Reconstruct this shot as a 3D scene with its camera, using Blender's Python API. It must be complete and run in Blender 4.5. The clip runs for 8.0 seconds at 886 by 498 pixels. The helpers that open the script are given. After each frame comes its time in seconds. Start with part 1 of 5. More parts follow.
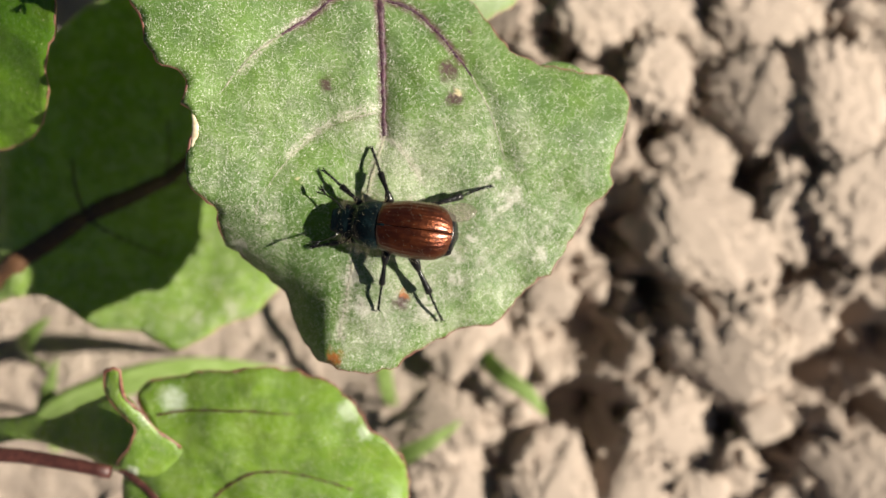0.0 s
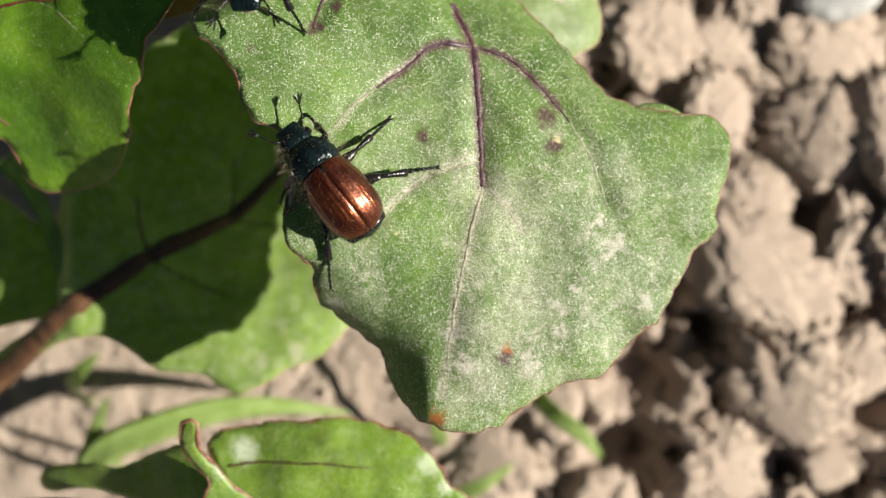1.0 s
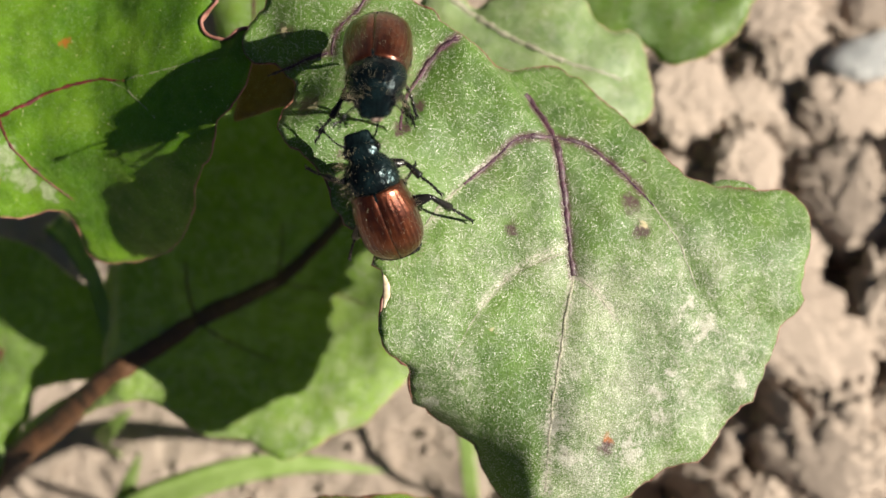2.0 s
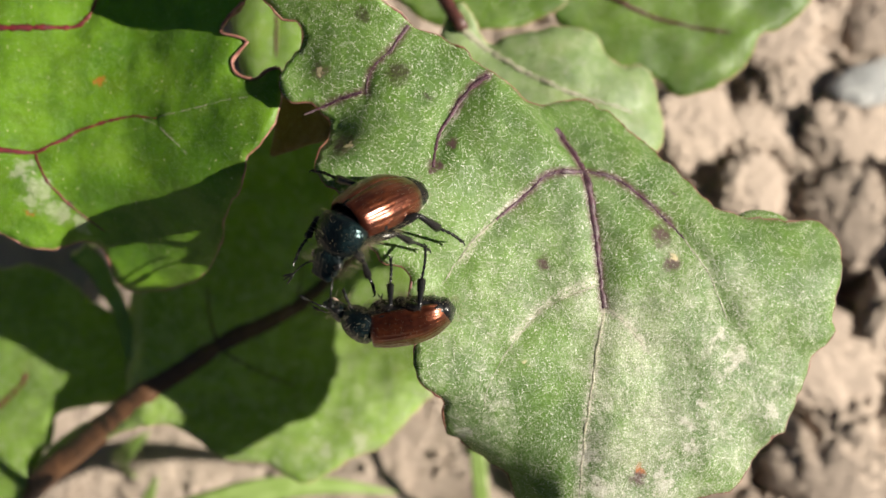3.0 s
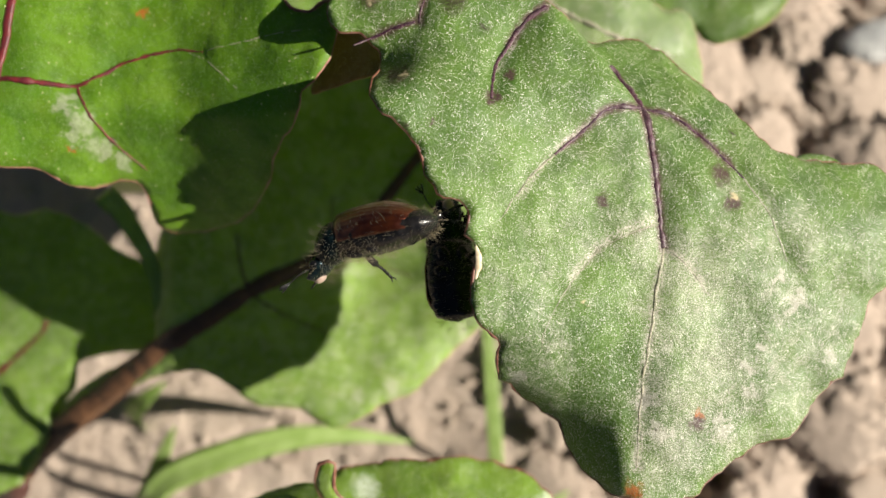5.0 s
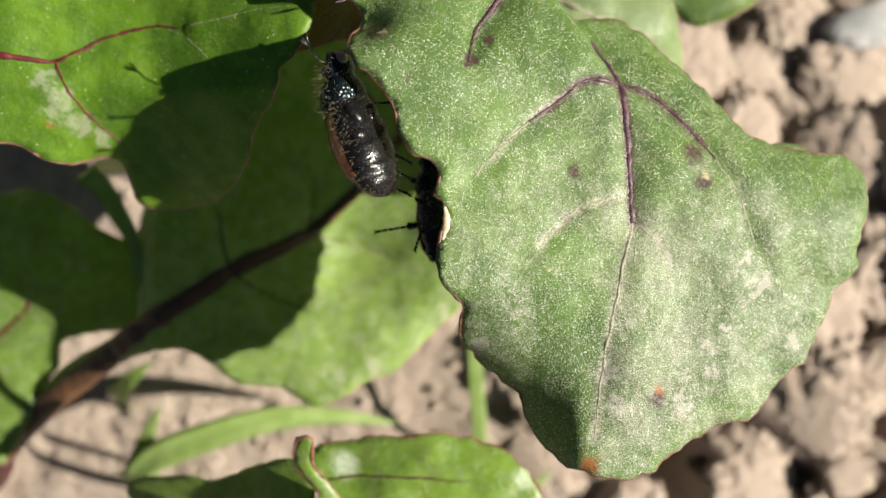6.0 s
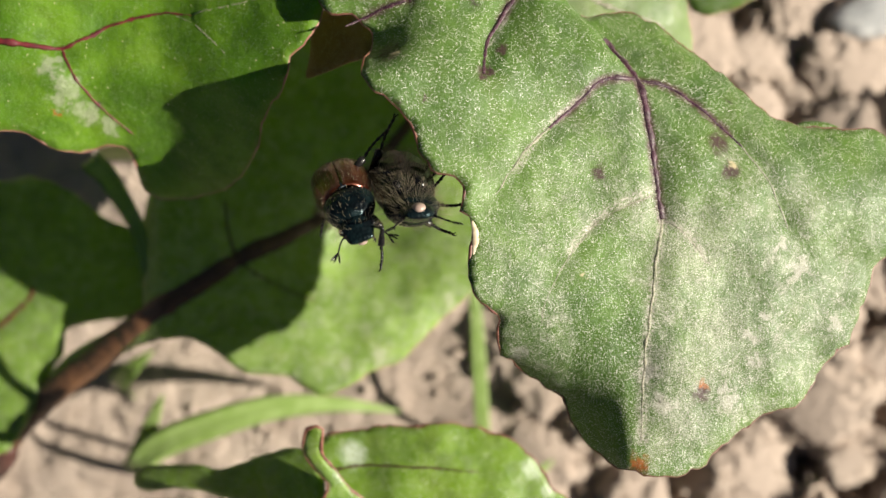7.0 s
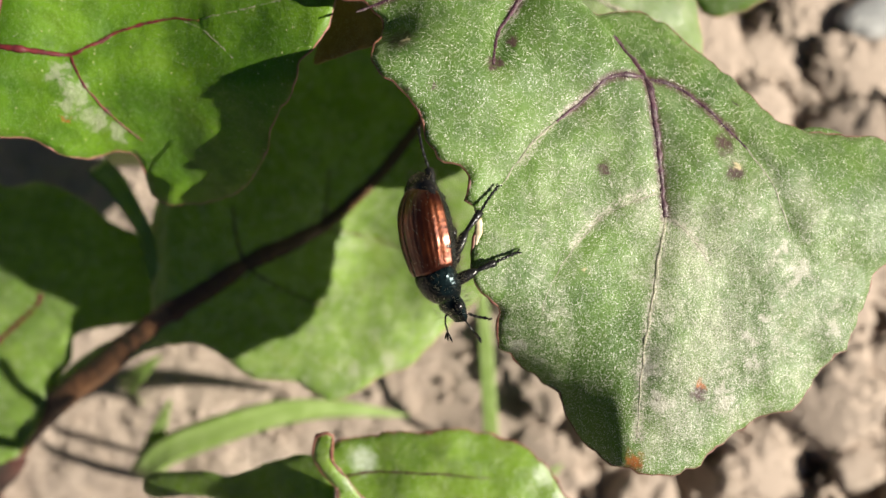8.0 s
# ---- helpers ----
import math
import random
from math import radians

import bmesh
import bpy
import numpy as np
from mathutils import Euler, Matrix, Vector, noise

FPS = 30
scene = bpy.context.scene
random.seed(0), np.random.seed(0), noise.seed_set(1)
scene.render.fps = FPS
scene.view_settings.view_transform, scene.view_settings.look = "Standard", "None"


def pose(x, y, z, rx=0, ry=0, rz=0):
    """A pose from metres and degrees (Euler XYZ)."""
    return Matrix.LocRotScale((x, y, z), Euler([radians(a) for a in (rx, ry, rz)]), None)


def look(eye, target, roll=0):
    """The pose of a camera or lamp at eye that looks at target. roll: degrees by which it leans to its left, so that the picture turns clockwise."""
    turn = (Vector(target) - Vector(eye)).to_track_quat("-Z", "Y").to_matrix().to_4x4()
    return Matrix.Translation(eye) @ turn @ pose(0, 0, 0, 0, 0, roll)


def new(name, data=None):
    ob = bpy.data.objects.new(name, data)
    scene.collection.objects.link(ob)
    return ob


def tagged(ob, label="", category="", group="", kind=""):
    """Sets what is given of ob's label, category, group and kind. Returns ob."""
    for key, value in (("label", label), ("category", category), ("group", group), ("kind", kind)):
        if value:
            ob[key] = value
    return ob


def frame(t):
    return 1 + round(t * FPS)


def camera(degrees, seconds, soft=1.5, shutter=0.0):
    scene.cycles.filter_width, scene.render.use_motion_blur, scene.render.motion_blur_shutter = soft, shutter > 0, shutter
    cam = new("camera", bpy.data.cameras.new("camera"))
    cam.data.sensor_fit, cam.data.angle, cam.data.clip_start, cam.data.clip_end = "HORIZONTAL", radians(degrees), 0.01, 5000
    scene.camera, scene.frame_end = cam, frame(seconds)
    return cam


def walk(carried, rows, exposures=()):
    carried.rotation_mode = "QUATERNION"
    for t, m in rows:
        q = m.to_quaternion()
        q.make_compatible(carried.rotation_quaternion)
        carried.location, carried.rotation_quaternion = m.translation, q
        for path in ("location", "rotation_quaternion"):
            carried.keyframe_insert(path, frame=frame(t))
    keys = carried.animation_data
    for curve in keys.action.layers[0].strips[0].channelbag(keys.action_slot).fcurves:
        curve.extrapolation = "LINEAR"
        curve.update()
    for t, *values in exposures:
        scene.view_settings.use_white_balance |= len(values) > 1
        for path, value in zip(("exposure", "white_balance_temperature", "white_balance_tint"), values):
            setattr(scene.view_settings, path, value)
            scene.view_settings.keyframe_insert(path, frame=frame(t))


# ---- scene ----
from mathutils import geometry

MM = 0.001

# ---- camera ----
cam = camera(60.9, 8.0, soft=1.6)
cam.data.dof.use_dof = True
cam.data.dof.focus_distance = 0.047
cam.data.dof.aperture_fstop = 27
CAMERA_ROWS = [
    (0.0, 14.06, -5.85, 113.97, -1.35, -0.03, -0.61),
    (0.2, 13.72, -6.29, 111.96, -1.12, 0.56, -0.42),
    (0.5, 11.95, -5.86, 110.70, -0.81, 0.93, -0.20),
    (0.7, 10.38, -4.95, 111.33, -0.49, 1.16, -0.32),
    (1.0, 8.58, -4.02, 111.78, 0.44, 1.08, -0.20),
    (1.3, 7.76, -3.75, 111.49, 0.13, 1.03, -0.27),
    (1.5, 6.87, -3.80, 111.05, 0.96, 0.62, 0.05),
    (1.7, 5.48, -1.94, 111.53, 1.96, 0.68, 0.17),
    (2.8, 3.29, 0.37, 112.74, 3.54, 2.64, 0.51),
    (3.0, 2.80, 0.42, 113.96, 3.96, 1.31, 0.17),
    (3.2, 0.65, 0.43, 114.88, 4.01, 0.51, -0.04),
    (3.5, 0.01, 0.04, 115.00, 3.89, 0.36, 0.01),
    (3.7, 0.18, -1.62, 114.73, 3.26, -0.05, 0.13),
    (4.0, 0.07, -1.39, 114.73, 3.03, -0.49, 0.29),
    (4.2, -1.02, -0.89, 114.41, 3.20, -0.50, 0.34),
    (4.5, -3.05, -1.20, 113.79, 2.79, -0.30, 0.56),
    (4.7, -3.01, -1.31, 113.67, 2.09, -0.47, 0.38),
    (5.8, -2.52, -2.24, 113.92, 0.72, -0.98, 0.40),
    (6.0, -1.84, -2.33, 114.11, 0.51, -1.22, 0.67),
    (6.2, -1.52, -2.21, 114.00, 0.35, -1.46, 0.56),
    (6.5, -1.40, -1.44, 114.34, 0.07, -1.64, 0.68),
    (6.8, -2.24, -2.23, 114.24, -0.47, -1.62, 0.95),
    (7.0, -2.90, -2.05, 113.86, -0.53, -1.53, 0.85),
    (7.3, -4.41, -1.45, 113.45, -0.72, -1.73, 0.95),
    (7.5, -3.47, -1.63, 113.70, -0.44, -1.27, 0.86),
    (7.7, -3.83, -1.76, 113.60, -0.28, -1.25, 0.64),
    (8.0, -3.32, -1.81, 113.46, -0.39, -1.20, 0.60),
]
walk(cam, [(t, pose(x * MM, y * MM, z * MM, rx, ry, rz)) for t, x, y, z, rx, ry, rz in CAMERA_ROWS], [(0.0, 1.03), (8.0, 1.03)])

# ---- light ----
SUN_ELEVATION, SUN_AZIMUTH = 34, -2
world = bpy.data.worlds.new("sky")
scene.world = world
world.use_nodes = True
sky = world.node_tree.nodes.new("ShaderNodeTexSky")
sky.sky_type = "NISHITA"
sky.sun_disc = False
sky.sun_elevation = radians(SUN_ELEVATION)
sky.sun_rotation = radians(90 - SUN_AZIMUTH)
world.node_tree.links.new(sky.outputs[0], world.node_tree.nodes["Background"].inputs[0])
world.node_tree.nodes["Background"].inputs[1].default_value = 0.014
sun = new("sun", bpy.data.lights.new("sun", "SUN"))
sun.data.energy, sun.data.angle, sun.data.color = 5.0, radians(0.53), (1.0, 0.94, 0.8)
ce = math.cos(radians(SUN_ELEVATION))
toward_sun = Vector((ce * math.cos(radians(SUN_AZIMUTH)), ce * math.sin(radians(SUN_AZIMUTH)), math.sin(radians(SUN_ELEVATION))))
sun.matrix_world = look(toward_sun * 2, (0, 0, 0))


# ---- material helpers ----
class Shader:
    """A node material with short calls for the nodes used here; coordinates are in millimetres of the object's space."""

    def __init__(self, name):
        self.m = bpy.data.materials.new(name)
        self.m.use_nodes = True
        self.t = self.m.node_tree
        self.bsdf = self.t.nodes["Principled BSDF"]
        self.out = self.t.nodes["Material Output"]
        tc = self.t.nodes.new("ShaderNodeTexCoord")
        sc = self.t.nodes.new("ShaderNodeVectorMath")
        sc.operation = "SCALE"
        self.t.links.new(tc.outputs["Object"], sc.inputs[0])
        sc.inputs["Scale"].default_value = 1000
        self.co = sc.outputs[0]

    def plug(self, socket, value):
        if isinstance(value, bpy.types.NodeSocket):
            self.t.links.new(value, socket)
        elif isinstance(value, (tuple, list)) and len(value) == 3 and socket.type == "RGBA":
            socket.default_value = (*value, 1)
        else:
            socket.default_value = value

    def noise(self, scale, detail=4, rough=0.55, vec=None, distort=0.0):
        n = self.t.nodes.new("ShaderNodeTexNoise")
        self.plug(n.inputs["Vector"], vec or self.co)
        n.inputs["Scale"].default_value = scale
        n.inputs["Detail"].default_value = detail
        n.inputs["Roughness"].default_value = rough
        n.inputs["Distortion"].default_value = distort
        return n.outputs["Fac"]

    def noise_vec(self, scale, amount):
        n = self.t.nodes.new("ShaderNodeTexNoise")
        self.plug(n.inputs["Vector"], self.co)
        n.inputs["Scale"].default_value = scale
        n.inputs["Detail"].default_value = 3
        s = self.t.nodes.new("ShaderNodeVectorMath")
        s.operation = "SUBTRACT"
        self.plug(s.inputs[0], n.outputs["Color"])
        s.inputs[1].default_value = (0.5, 0.5, 0.5)
        k = self.t.nodes.new("ShaderNodeVectorMath")
        k.operation = "SCALE"
        self.plug(k.inputs[0], s.outputs[0])
        k.inputs["Scale"].default_value = amount
        a = self.t.nodes.new("ShaderNodeVectorMath")
        a.operation = "ADD"
        self.plug(a.inputs[0], self.co)
        self.plug(a.inputs[1], k.outputs[0])
        return a.outputs[0]

    def voronoi(self, scale, vec=None):
        n = self.t.nodes.new("ShaderNodeTexVoronoi")
        self.plug(n.inputs["Vector"], vec or self.co)
        n.inputs["Scale"].default_value = scale
        return n.outputs["Distance"], n.outputs["Color"]

    def span(self, value, a, b, c=0.0, d=1.0):
        n = self.t.nodes.new("ShaderNodeMapRange")
        n.interpolation_type = "SMOOTHSTEP"
        self.plug(n.inputs[0], value)
        for i, v in enumerate((a, b, c, d)):
            n.inputs[i + 1].default_value = v
        return n.outputs[0]

    def calc(self, op, a, b):
        n = self.t.nodes.new("ShaderNodeMath")
        n.operation = op
        self.plug(n.inputs[0], a)
        self.plug(n.inputs[1], b)
        return n.outputs[0]

    def blend(self, fac, a, b, kind="MIX"):
        n = self.t.nodes.new("ShaderNodeMix")
        n.data_type = "RGBA"
        n.blend_type = kind
        self.plug(n.inputs[0], fac)
        self.plug(n.inputs[6], a)
        self.plug(n.inputs[7], b)
        return n.outputs[2]

    def near(self, place, vec):
        flat = self.t.nodes.new("ShaderNodeVectorMath")
        flat.operation = "MULTIPLY"
        self.plug(flat.inputs[0], vec)
        flat.inputs[1].default_value = (1, 1, 0)
        n = self.t.nodes.new("ShaderNodeVectorMath")
        n.operation = "DISTANCE"
        self.plug(n.inputs[0], flat.outputs[0])
        n.inputs[1].default_value = (place[0], place[1], 0)
        return n.outputs["Value"]

    def bump(self, height, strength, distance):
        n = self.t.nodes.new("ShaderNodeBump")
        self.plug(n.inputs["Height"], height)
        n.inputs["Strength"].default_value = strength
        n.inputs["Distance"].default_value = distance * MM
        if self.bsdf.inputs["Normal"].is_linked:
            self.plug(n.inputs["Normal"], self.bsdf.inputs["Normal"].links[0].from_socket)
        self.plug(self.bsdf.inputs["Normal"], n.outputs[0])

    def surface(self, color, rough=0.5, metal=0.0, spec=0.5, coat=0.0):
        self.plug(self.bsdf.inputs["Base Color"], color)
        self.plug(self.bsdf.inputs["Roughness"], rough)
        self.plug(self.bsdf.inputs["Metallic"], metal)
        self.plug(self.bsdf.inputs["Specular IOR Level"], spec)
        self.plug(self.bsdf.inputs["Coat Weight"], coat)
        self.bsdf.inputs["Coat Roughness"].default_value = 0.15
        return self

    def thin(self, color, amount):
        """Light passes through: a translucent share, as in a leaf."""
        tr = self.t.nodes.new("ShaderNodeBsdfTranslucent")
        self.plug(tr.inputs[0], color)
        if self.bsdf.inputs["Normal"].is_linked:
            self.plug(tr.inputs["Normal"], self.bsdf.inputs["Normal"].links[0].from_socket)
        mx = self.t.nodes.new("ShaderNodeMixShader")
        mx.inputs[0].default_value = amount
        self.plug(mx.inputs[1], self.bsdf.outputs[0])
        self.plug(mx.inputs[2], tr.outputs[0])
        self.plug(self.out.inputs[0], mx.outputs[0])
        return self


def leaf_material(name, dark, light, dust=0.0, grain=0.25, through_color=(0.16, 0.3, 0.02), amount=0.3, spots=(), dusty=(), fleck=0.6, rough=0.34, tinted=None, sparkle=0.45, heart=None, clean=(), specks=0.0, pits=0.0):
    """Beet leaf: mottled green, fine pale grains, dust, and purple-brown spots where given; some pale spots and dusty
    patches paint gloss.
    """
    s = Shader(name)
    broad = s.noise(0.16, 3)
    mid = s.noise(0.7, 5, 0.6)
    green = s.blend(s.span(broad, 0.35, 0.65), dark, light)
    green = s.blend(s.span(mid, 0.42, 0.66, 0.0, 0.5), green, (dark[0] * 0.55, dark[1] * 0.62, dark[2] * 0.7))
    green = s.blend(s.span(s.noise(0.35, 4), 0.5, 0.72, 0.0, 0.35), green, (light[0] * 1.3, light[1] * 1.1, light[2] * 0.8))
    cells, _ = s.voronoi(9.0)
    cover = s.span(s.noise(0.5, 5, 0.6), 0.3, 0.65, 0.3, 1.0)
    # less grain and dust away from the heart also stands in for far-lobe shade
    if heart:
        cover = s.calc("MULTIPLY", cover, s.span(s.near(heart, s.co), 5.0, 22.0, 1.0, 0.45))
    grains = s.calc("MULTIPLY", s.span(s.noise(15.0, 2, 0.5), fleck, fleck + 0.08), cover)
    color = s.blend(s.calc("MULTIPLY", grains, grain), green, (0.56, 0.57, 0.46))
    if dust > 0 or dusty:
        film = s.span(s.noise(0.9, 8, 0.72), 0.36, 0.7, 0.16, 0.6) if dust > 0 else 0.0
        dust = dust or 0.36
        streaked = s.noise_vec(1.1, 2.6)
        for (x, y, z), k in dusty:
            film = s.calc("MAXIMUM", film, s.span(s.near((x, y, z), streaked), k * 0.15, k * 1.25, 1.0 if k < 1.3 else 0.5, 0.0))
        if heart:
            film = s.calc("MULTIPLY", film, s.span(s.near(heart, s.co), 6.0, 24.0, 1.0, 0.15))
        for place, k in clean:
            film = s.calc("MULTIPLY", film, s.span(s.near(place, streaked), k * 0.6, k * 1.3, 0.12, 1.0))
        motes = s.span(s.calc("ADD", s.noise(14.0, 3, 0.6), s.calc("MULTIPLY", film, 0.22)), 0.58, 0.64)
        cover = s.calc("MAXIMUM", s.calc("MULTIPLY", film, 0.17), s.calc("MULTIPLY", motes, s.span(film, 0.0, 0.7, 0.0, 0.92)))
        color = s.blend(s.calc("MULTIPLY", cover, dust), color, (0.66, 0.585, 0.55))
    if tinted:
        at = s.t.nodes.new("ShaderNodeAttribute")
        at.attribute_name = "vein"
        near_vein = s.calc("MULTIPLY", at.outputs["Fac"], s.span(s.noise(3.0, 4, 0.7), 0.3, 0.6, 0.45, 1.0))
        color = s.blend(s.span(near_vein, 0.1, 0.7, 0.0, 0.9), color, tinted)
        at = s.t.nodes.new("ShaderNodeAttribute")
        at.attribute_name = "chalk"
        chalky = s.calc("MULTIPLY", at.outputs["Fac"], s.span(s.noise(6.0, 4, 0.75), 0.4, 0.6, 0.05, 1.0))
        color = s.blend(s.span(chalky, 0.12, 0.8, 0.0, 0.8), color, (0.52, 0.46, 0.41))
    if specks:
        far, pick = s.voronoi(2.4)
        lot = s.t.nodes.new("ShaderNodeSeparateColor")
        s.plug(lot.inputs[0], pick)
        size = s.span(lot.outputs[0], 0.35, 1.0, 0.02, 0.17)
        mote = s.span(s.calc("SUBTRACT", size, far), 0.0, 0.05)
        color = s.blend(s.calc("MULTIPLY", mote, specks), color, (0.75, 0.72, 0.42))
    spark = s.calc("MULTIPLY", s.span(s.noise(15.0, 1, 0.4), 0.61, 0.67), s.span(s.noise(1.9, 3), 0.34, 0.52))
    color = s.blend(s.calc("MULTIPLY", spark, sparkle), color, (0.78, 0.76, 0.64))
    if pits:
        far, pick = s.voronoi(1.0, s.noise_vec(4.0, 0.5))
        lot = s.t.nodes.new("ShaderNodeSeparateColor")
        s.plug(lot.inputs[0], pick)
        size = s.span(lot.outputs[1], 0.55, 1.0, -0.02, 0.13)
        mark = s.calc("MULTIPLY", s.span(s.calc("SUBTRACT", size, far), 0.0, 0.04), s.span(s.noise(0.22, 2), 0.42, 0.58))
        color = s.blend(s.calc("MULTIPLY", mark, pits), color, (0.035, 0.022, 0.02))
    warped = s.noise_vec(2.2, 1.3)
    for (x, y, z), r, tone in spots:
        blot = s.span(s.near((x, y, z), warped), r * 0.35, r * 1.2, 1.0, 0.0)
        color = s.blend(s.calc("MULTIPLY", blot, s.span(s.noise(6.0, 4, 0.7), 0.36, 0.52, 0.35, 0.95)), color, tone)
    s.surface(color, s.span(mid, 0.3, 0.7, rough, rough + 0.2), spec=0.35)
    s.bump(s.noise(1.3, 5, 0.6), 0.5, 0.22)
    s.bump(cells, 0.35, 0.05)
    s.bump(grains, 0.5, 0.04)
    return s.thin(s.blend(s.span(mid, 0.35, 0.7), through_color, tuple(c * 0.75 for c in through_color)), amount).m


PIVOT = (-9.2, 36.8, 62.1)


def main_height(x, y):
    """Rest height of the main leaf: its near half rises to one side, its far lobe falls away behind a low ridge."""
    s = max(0.0, 0.45 * (x - 11) + 0.9 * (y - 3))
    side = (x - 7.7) * (13.7 - 9.4) + (y - 13.7) * (11.3 - 7.7)
    blend = 1 / (1 + math.exp(-max(-30.0, min(30.0, side * 0.9))))
    lobe = max(0.0, 1 - math.hypot(x - 8.6, y - 13.2) / 6.0)
    left = 2.0 * math.log(1 + math.exp(min(9.0, (8.5 - x) / 2.0)))
    level = min(1.0, max(0.0, (y - 8.5) / 5.5))
    rise = min(1.0, max(0.0, (y - 19.0) / 3.0))
    left *= 1 - 0.75 * level * level * (3 - 2 * level) * (1 - rise * rise * (3 - 2 * rise))
    low = min(1.0, max(0.0, (-4.5 - y) / 6.0))
    low = low * low * (3 - 2 * low)
    curl = 1.8 * math.exp(-(x + 9.0) ** 2 / 13.0 - (y - 16.2) ** 2 / 22.0) + 1.5 * math.exp(-((x + 6.0) ** 2 + (y - 11.7) ** 2) / 4.0)
    east = min(1.0, max(0.0, (4.0 - y) / 8.0))
    fold = min(1.0, max(0.0, (-8.3 - y) / 4.2))
    return 64.6 - 0.7 * max(0.0, 10.0 - x) * fold * fold * (3 - 2 * fold) - curl - 0.17 * max(0.0, x - 13) * east * east * (3 - 2 * east) - (0.03 * s * s + 1.2 * lobe) * blend + 0.5 * lobe * (1 - blend) + (0.27 * (1 - low) - 0.3 * low) * left


def on_leaf(x, y):
    return (x - PIVOT[0], y - PIVOT[1], main_height(x, y) - PIVOT[2])


PURPLE, BROWN, RUST, CREAM = (0.06, 0.014, 0.034), (0.03, 0.018, 0.014), (0.35, 0.09, 0.02), (0.6, 0.5, 0.3)
SPOTS = [(-1.4, 15.7, 0.95, BROWN), (-4.7, 10.8, 1.0, PURPLE), (2.3, 11.0, 0.45, PURPLE), (1.2, 9.4, 0.6, PURPLE), (-2.6, 7.5, 0.32, PURPLE),
         (-4.2, 7.1, 0.35, BROWN), (16.3, 5.2, 0.85, PURPLE), (17.0, 3.3, 0.7, PURPLE), (17.2, 3.8, 0.35, CREAM), (8.4, 3.2, 0.55, PURPLE),
         (14.9, -10.9, 0.65, PURPLE), (14.9, -10.3, 0.4, RUST), (7.2, -3.2, 0.16, CREAM), (-6.7, 15.9, 0.65, PURPLE), (-6.7, 15.9, 0.32, CREAM),
         (0.5, 14.1, 0.35, BROWN), (-3.8, 19.4, 0.5, BROWN), (17.5, 8.1, 0.28, BROWN), (10.7, -15.2, 0.7, RUST), (-4.4, 10.6, 0.3, CREAM)]
DUSTY = [((14.5, -1.5), 5.5), ((11.2, 0.5), 2.0), ((9.5, 2.4), 1.4), ((21.7, -3.0), 1.2), ((20.5, -1.5), 0.7), ((18.2, -7.3), 0.8), ((18.3, -8.8), 0.6), ((19.4, -5.9), 0.5),
         ((16.5, -11.6), 1.1), ((16.4, -10.4), 0.6), ((3.3, -8.3), 0.9), ((24.3, -6.6), 0.8), ((22, 2), 3.0), ((16.0, -7.0), 4.0), ((13.5, -12.5), 3.2), ((14.5, -10.0), 2.6), ((12.0, -14.0), 2.0), ((13.0, -9.0), 2.6), ((12.6, -5.5), 2.0), ((12.4, -11.5), 1.2), ((11.3, -9.5), 0.9), ((1.5, -1.5), 2.6), ((-5.5, 15.0), 3.0), ((-3.0, 19.0), 2.5)]
# places with little dust; those at the lower-left fold also darken it as shade
CLEAN_AND_SHADED = [((8.6, -1.7), 1.6), ((8.2, -5.0), 2.0), ((9.4, -5.5), 1.9), ((8.4, -8.6), 2.2), ((8.7, -11.8), 2.2), ((8.6, -13.4), 1.6), ((10.4, -7.5), 1.2), ((14.2, 3.2), 1.7), ((15.2, 6.4), 2.2), ((16.5, 9.4), 2.2), ((24.6, 4.0), 2.4), ((21.5, 6.0), 1.6), ((8.0, 11.0), 2.2)]

leaf_dusty = leaf_material("dusty_beet_leaf", (0.048, 0.116, 0.011), (0.088, 0.178, 0.02), 0.64, 0.54, (0.32, 0.5, 0.03), 0.13,
                           [(on_leaf(x, y), k, c) for x, y, k, c in SPOTS], [(on_leaf(x, y), k) for (x, y), k in DUSTY], 0.54, 0.4, (0.075, 0.022, 0.04), 0.85, on_leaf(14.5, -7),
                           [(on_leaf(x, y), k) for (x, y), k in CLEAN_AND_SHADED], pits=0.8)


def underside_material():
    """The pale, thin-skinned lower face of a beet leaf."""
    s = Shader("leaf_underside")
    s.surface(s.blend(s.span(s.noise(0.6, 4), 0.35, 0.65), (0.15, 0.25, 0.07), (0.22, 0.33, 0.1)), 0.55, spec=0.25)
    s.bump(s.noise(1.3, 4, 0.6), 0.4, 0.15)
    return s.thin((0.58, 0.82, 0.14), 0.58).m


leaf_under = underside_material()
leaf_bright = leaf_material("fresh_beet_leaf", (0.1, 0.2, 0.014), (0.185, 0.31, 0.04), 0.3, 0.4, (0.27, 0.43, 0.015), 0.3, (), (), 0.64, 0.26)
# its dust film and margin patches paint a whitish gloss into the colour
leaf_broad = leaf_material("broad_beet_leaf", (0.125, 0.225, 0.022), (0.22, 0.345, 0.06), 0.45, 0.4, (0.3, 0.45, 0.02), 0.25, (),
                           [((-3.0, -11.0, 39), 1.6), ((-7.0, -13.5, 39), 1.2), ((-13.0, -15.0, 39.5), 1.4), ((0.0, -8.0, 39), 1.2), ((-10.2, -14.5, 39), 0.9)], 0.64, 0.26)
leaf_deep = leaf_material("deep_green_beet_leaf", (0.06, 0.13, 0.01), (0.105, 0.195, 0.016), 0.15, 0.4, (0.2, 0.34, 0.01), 0.3, (), (), 0.64, 0.3)
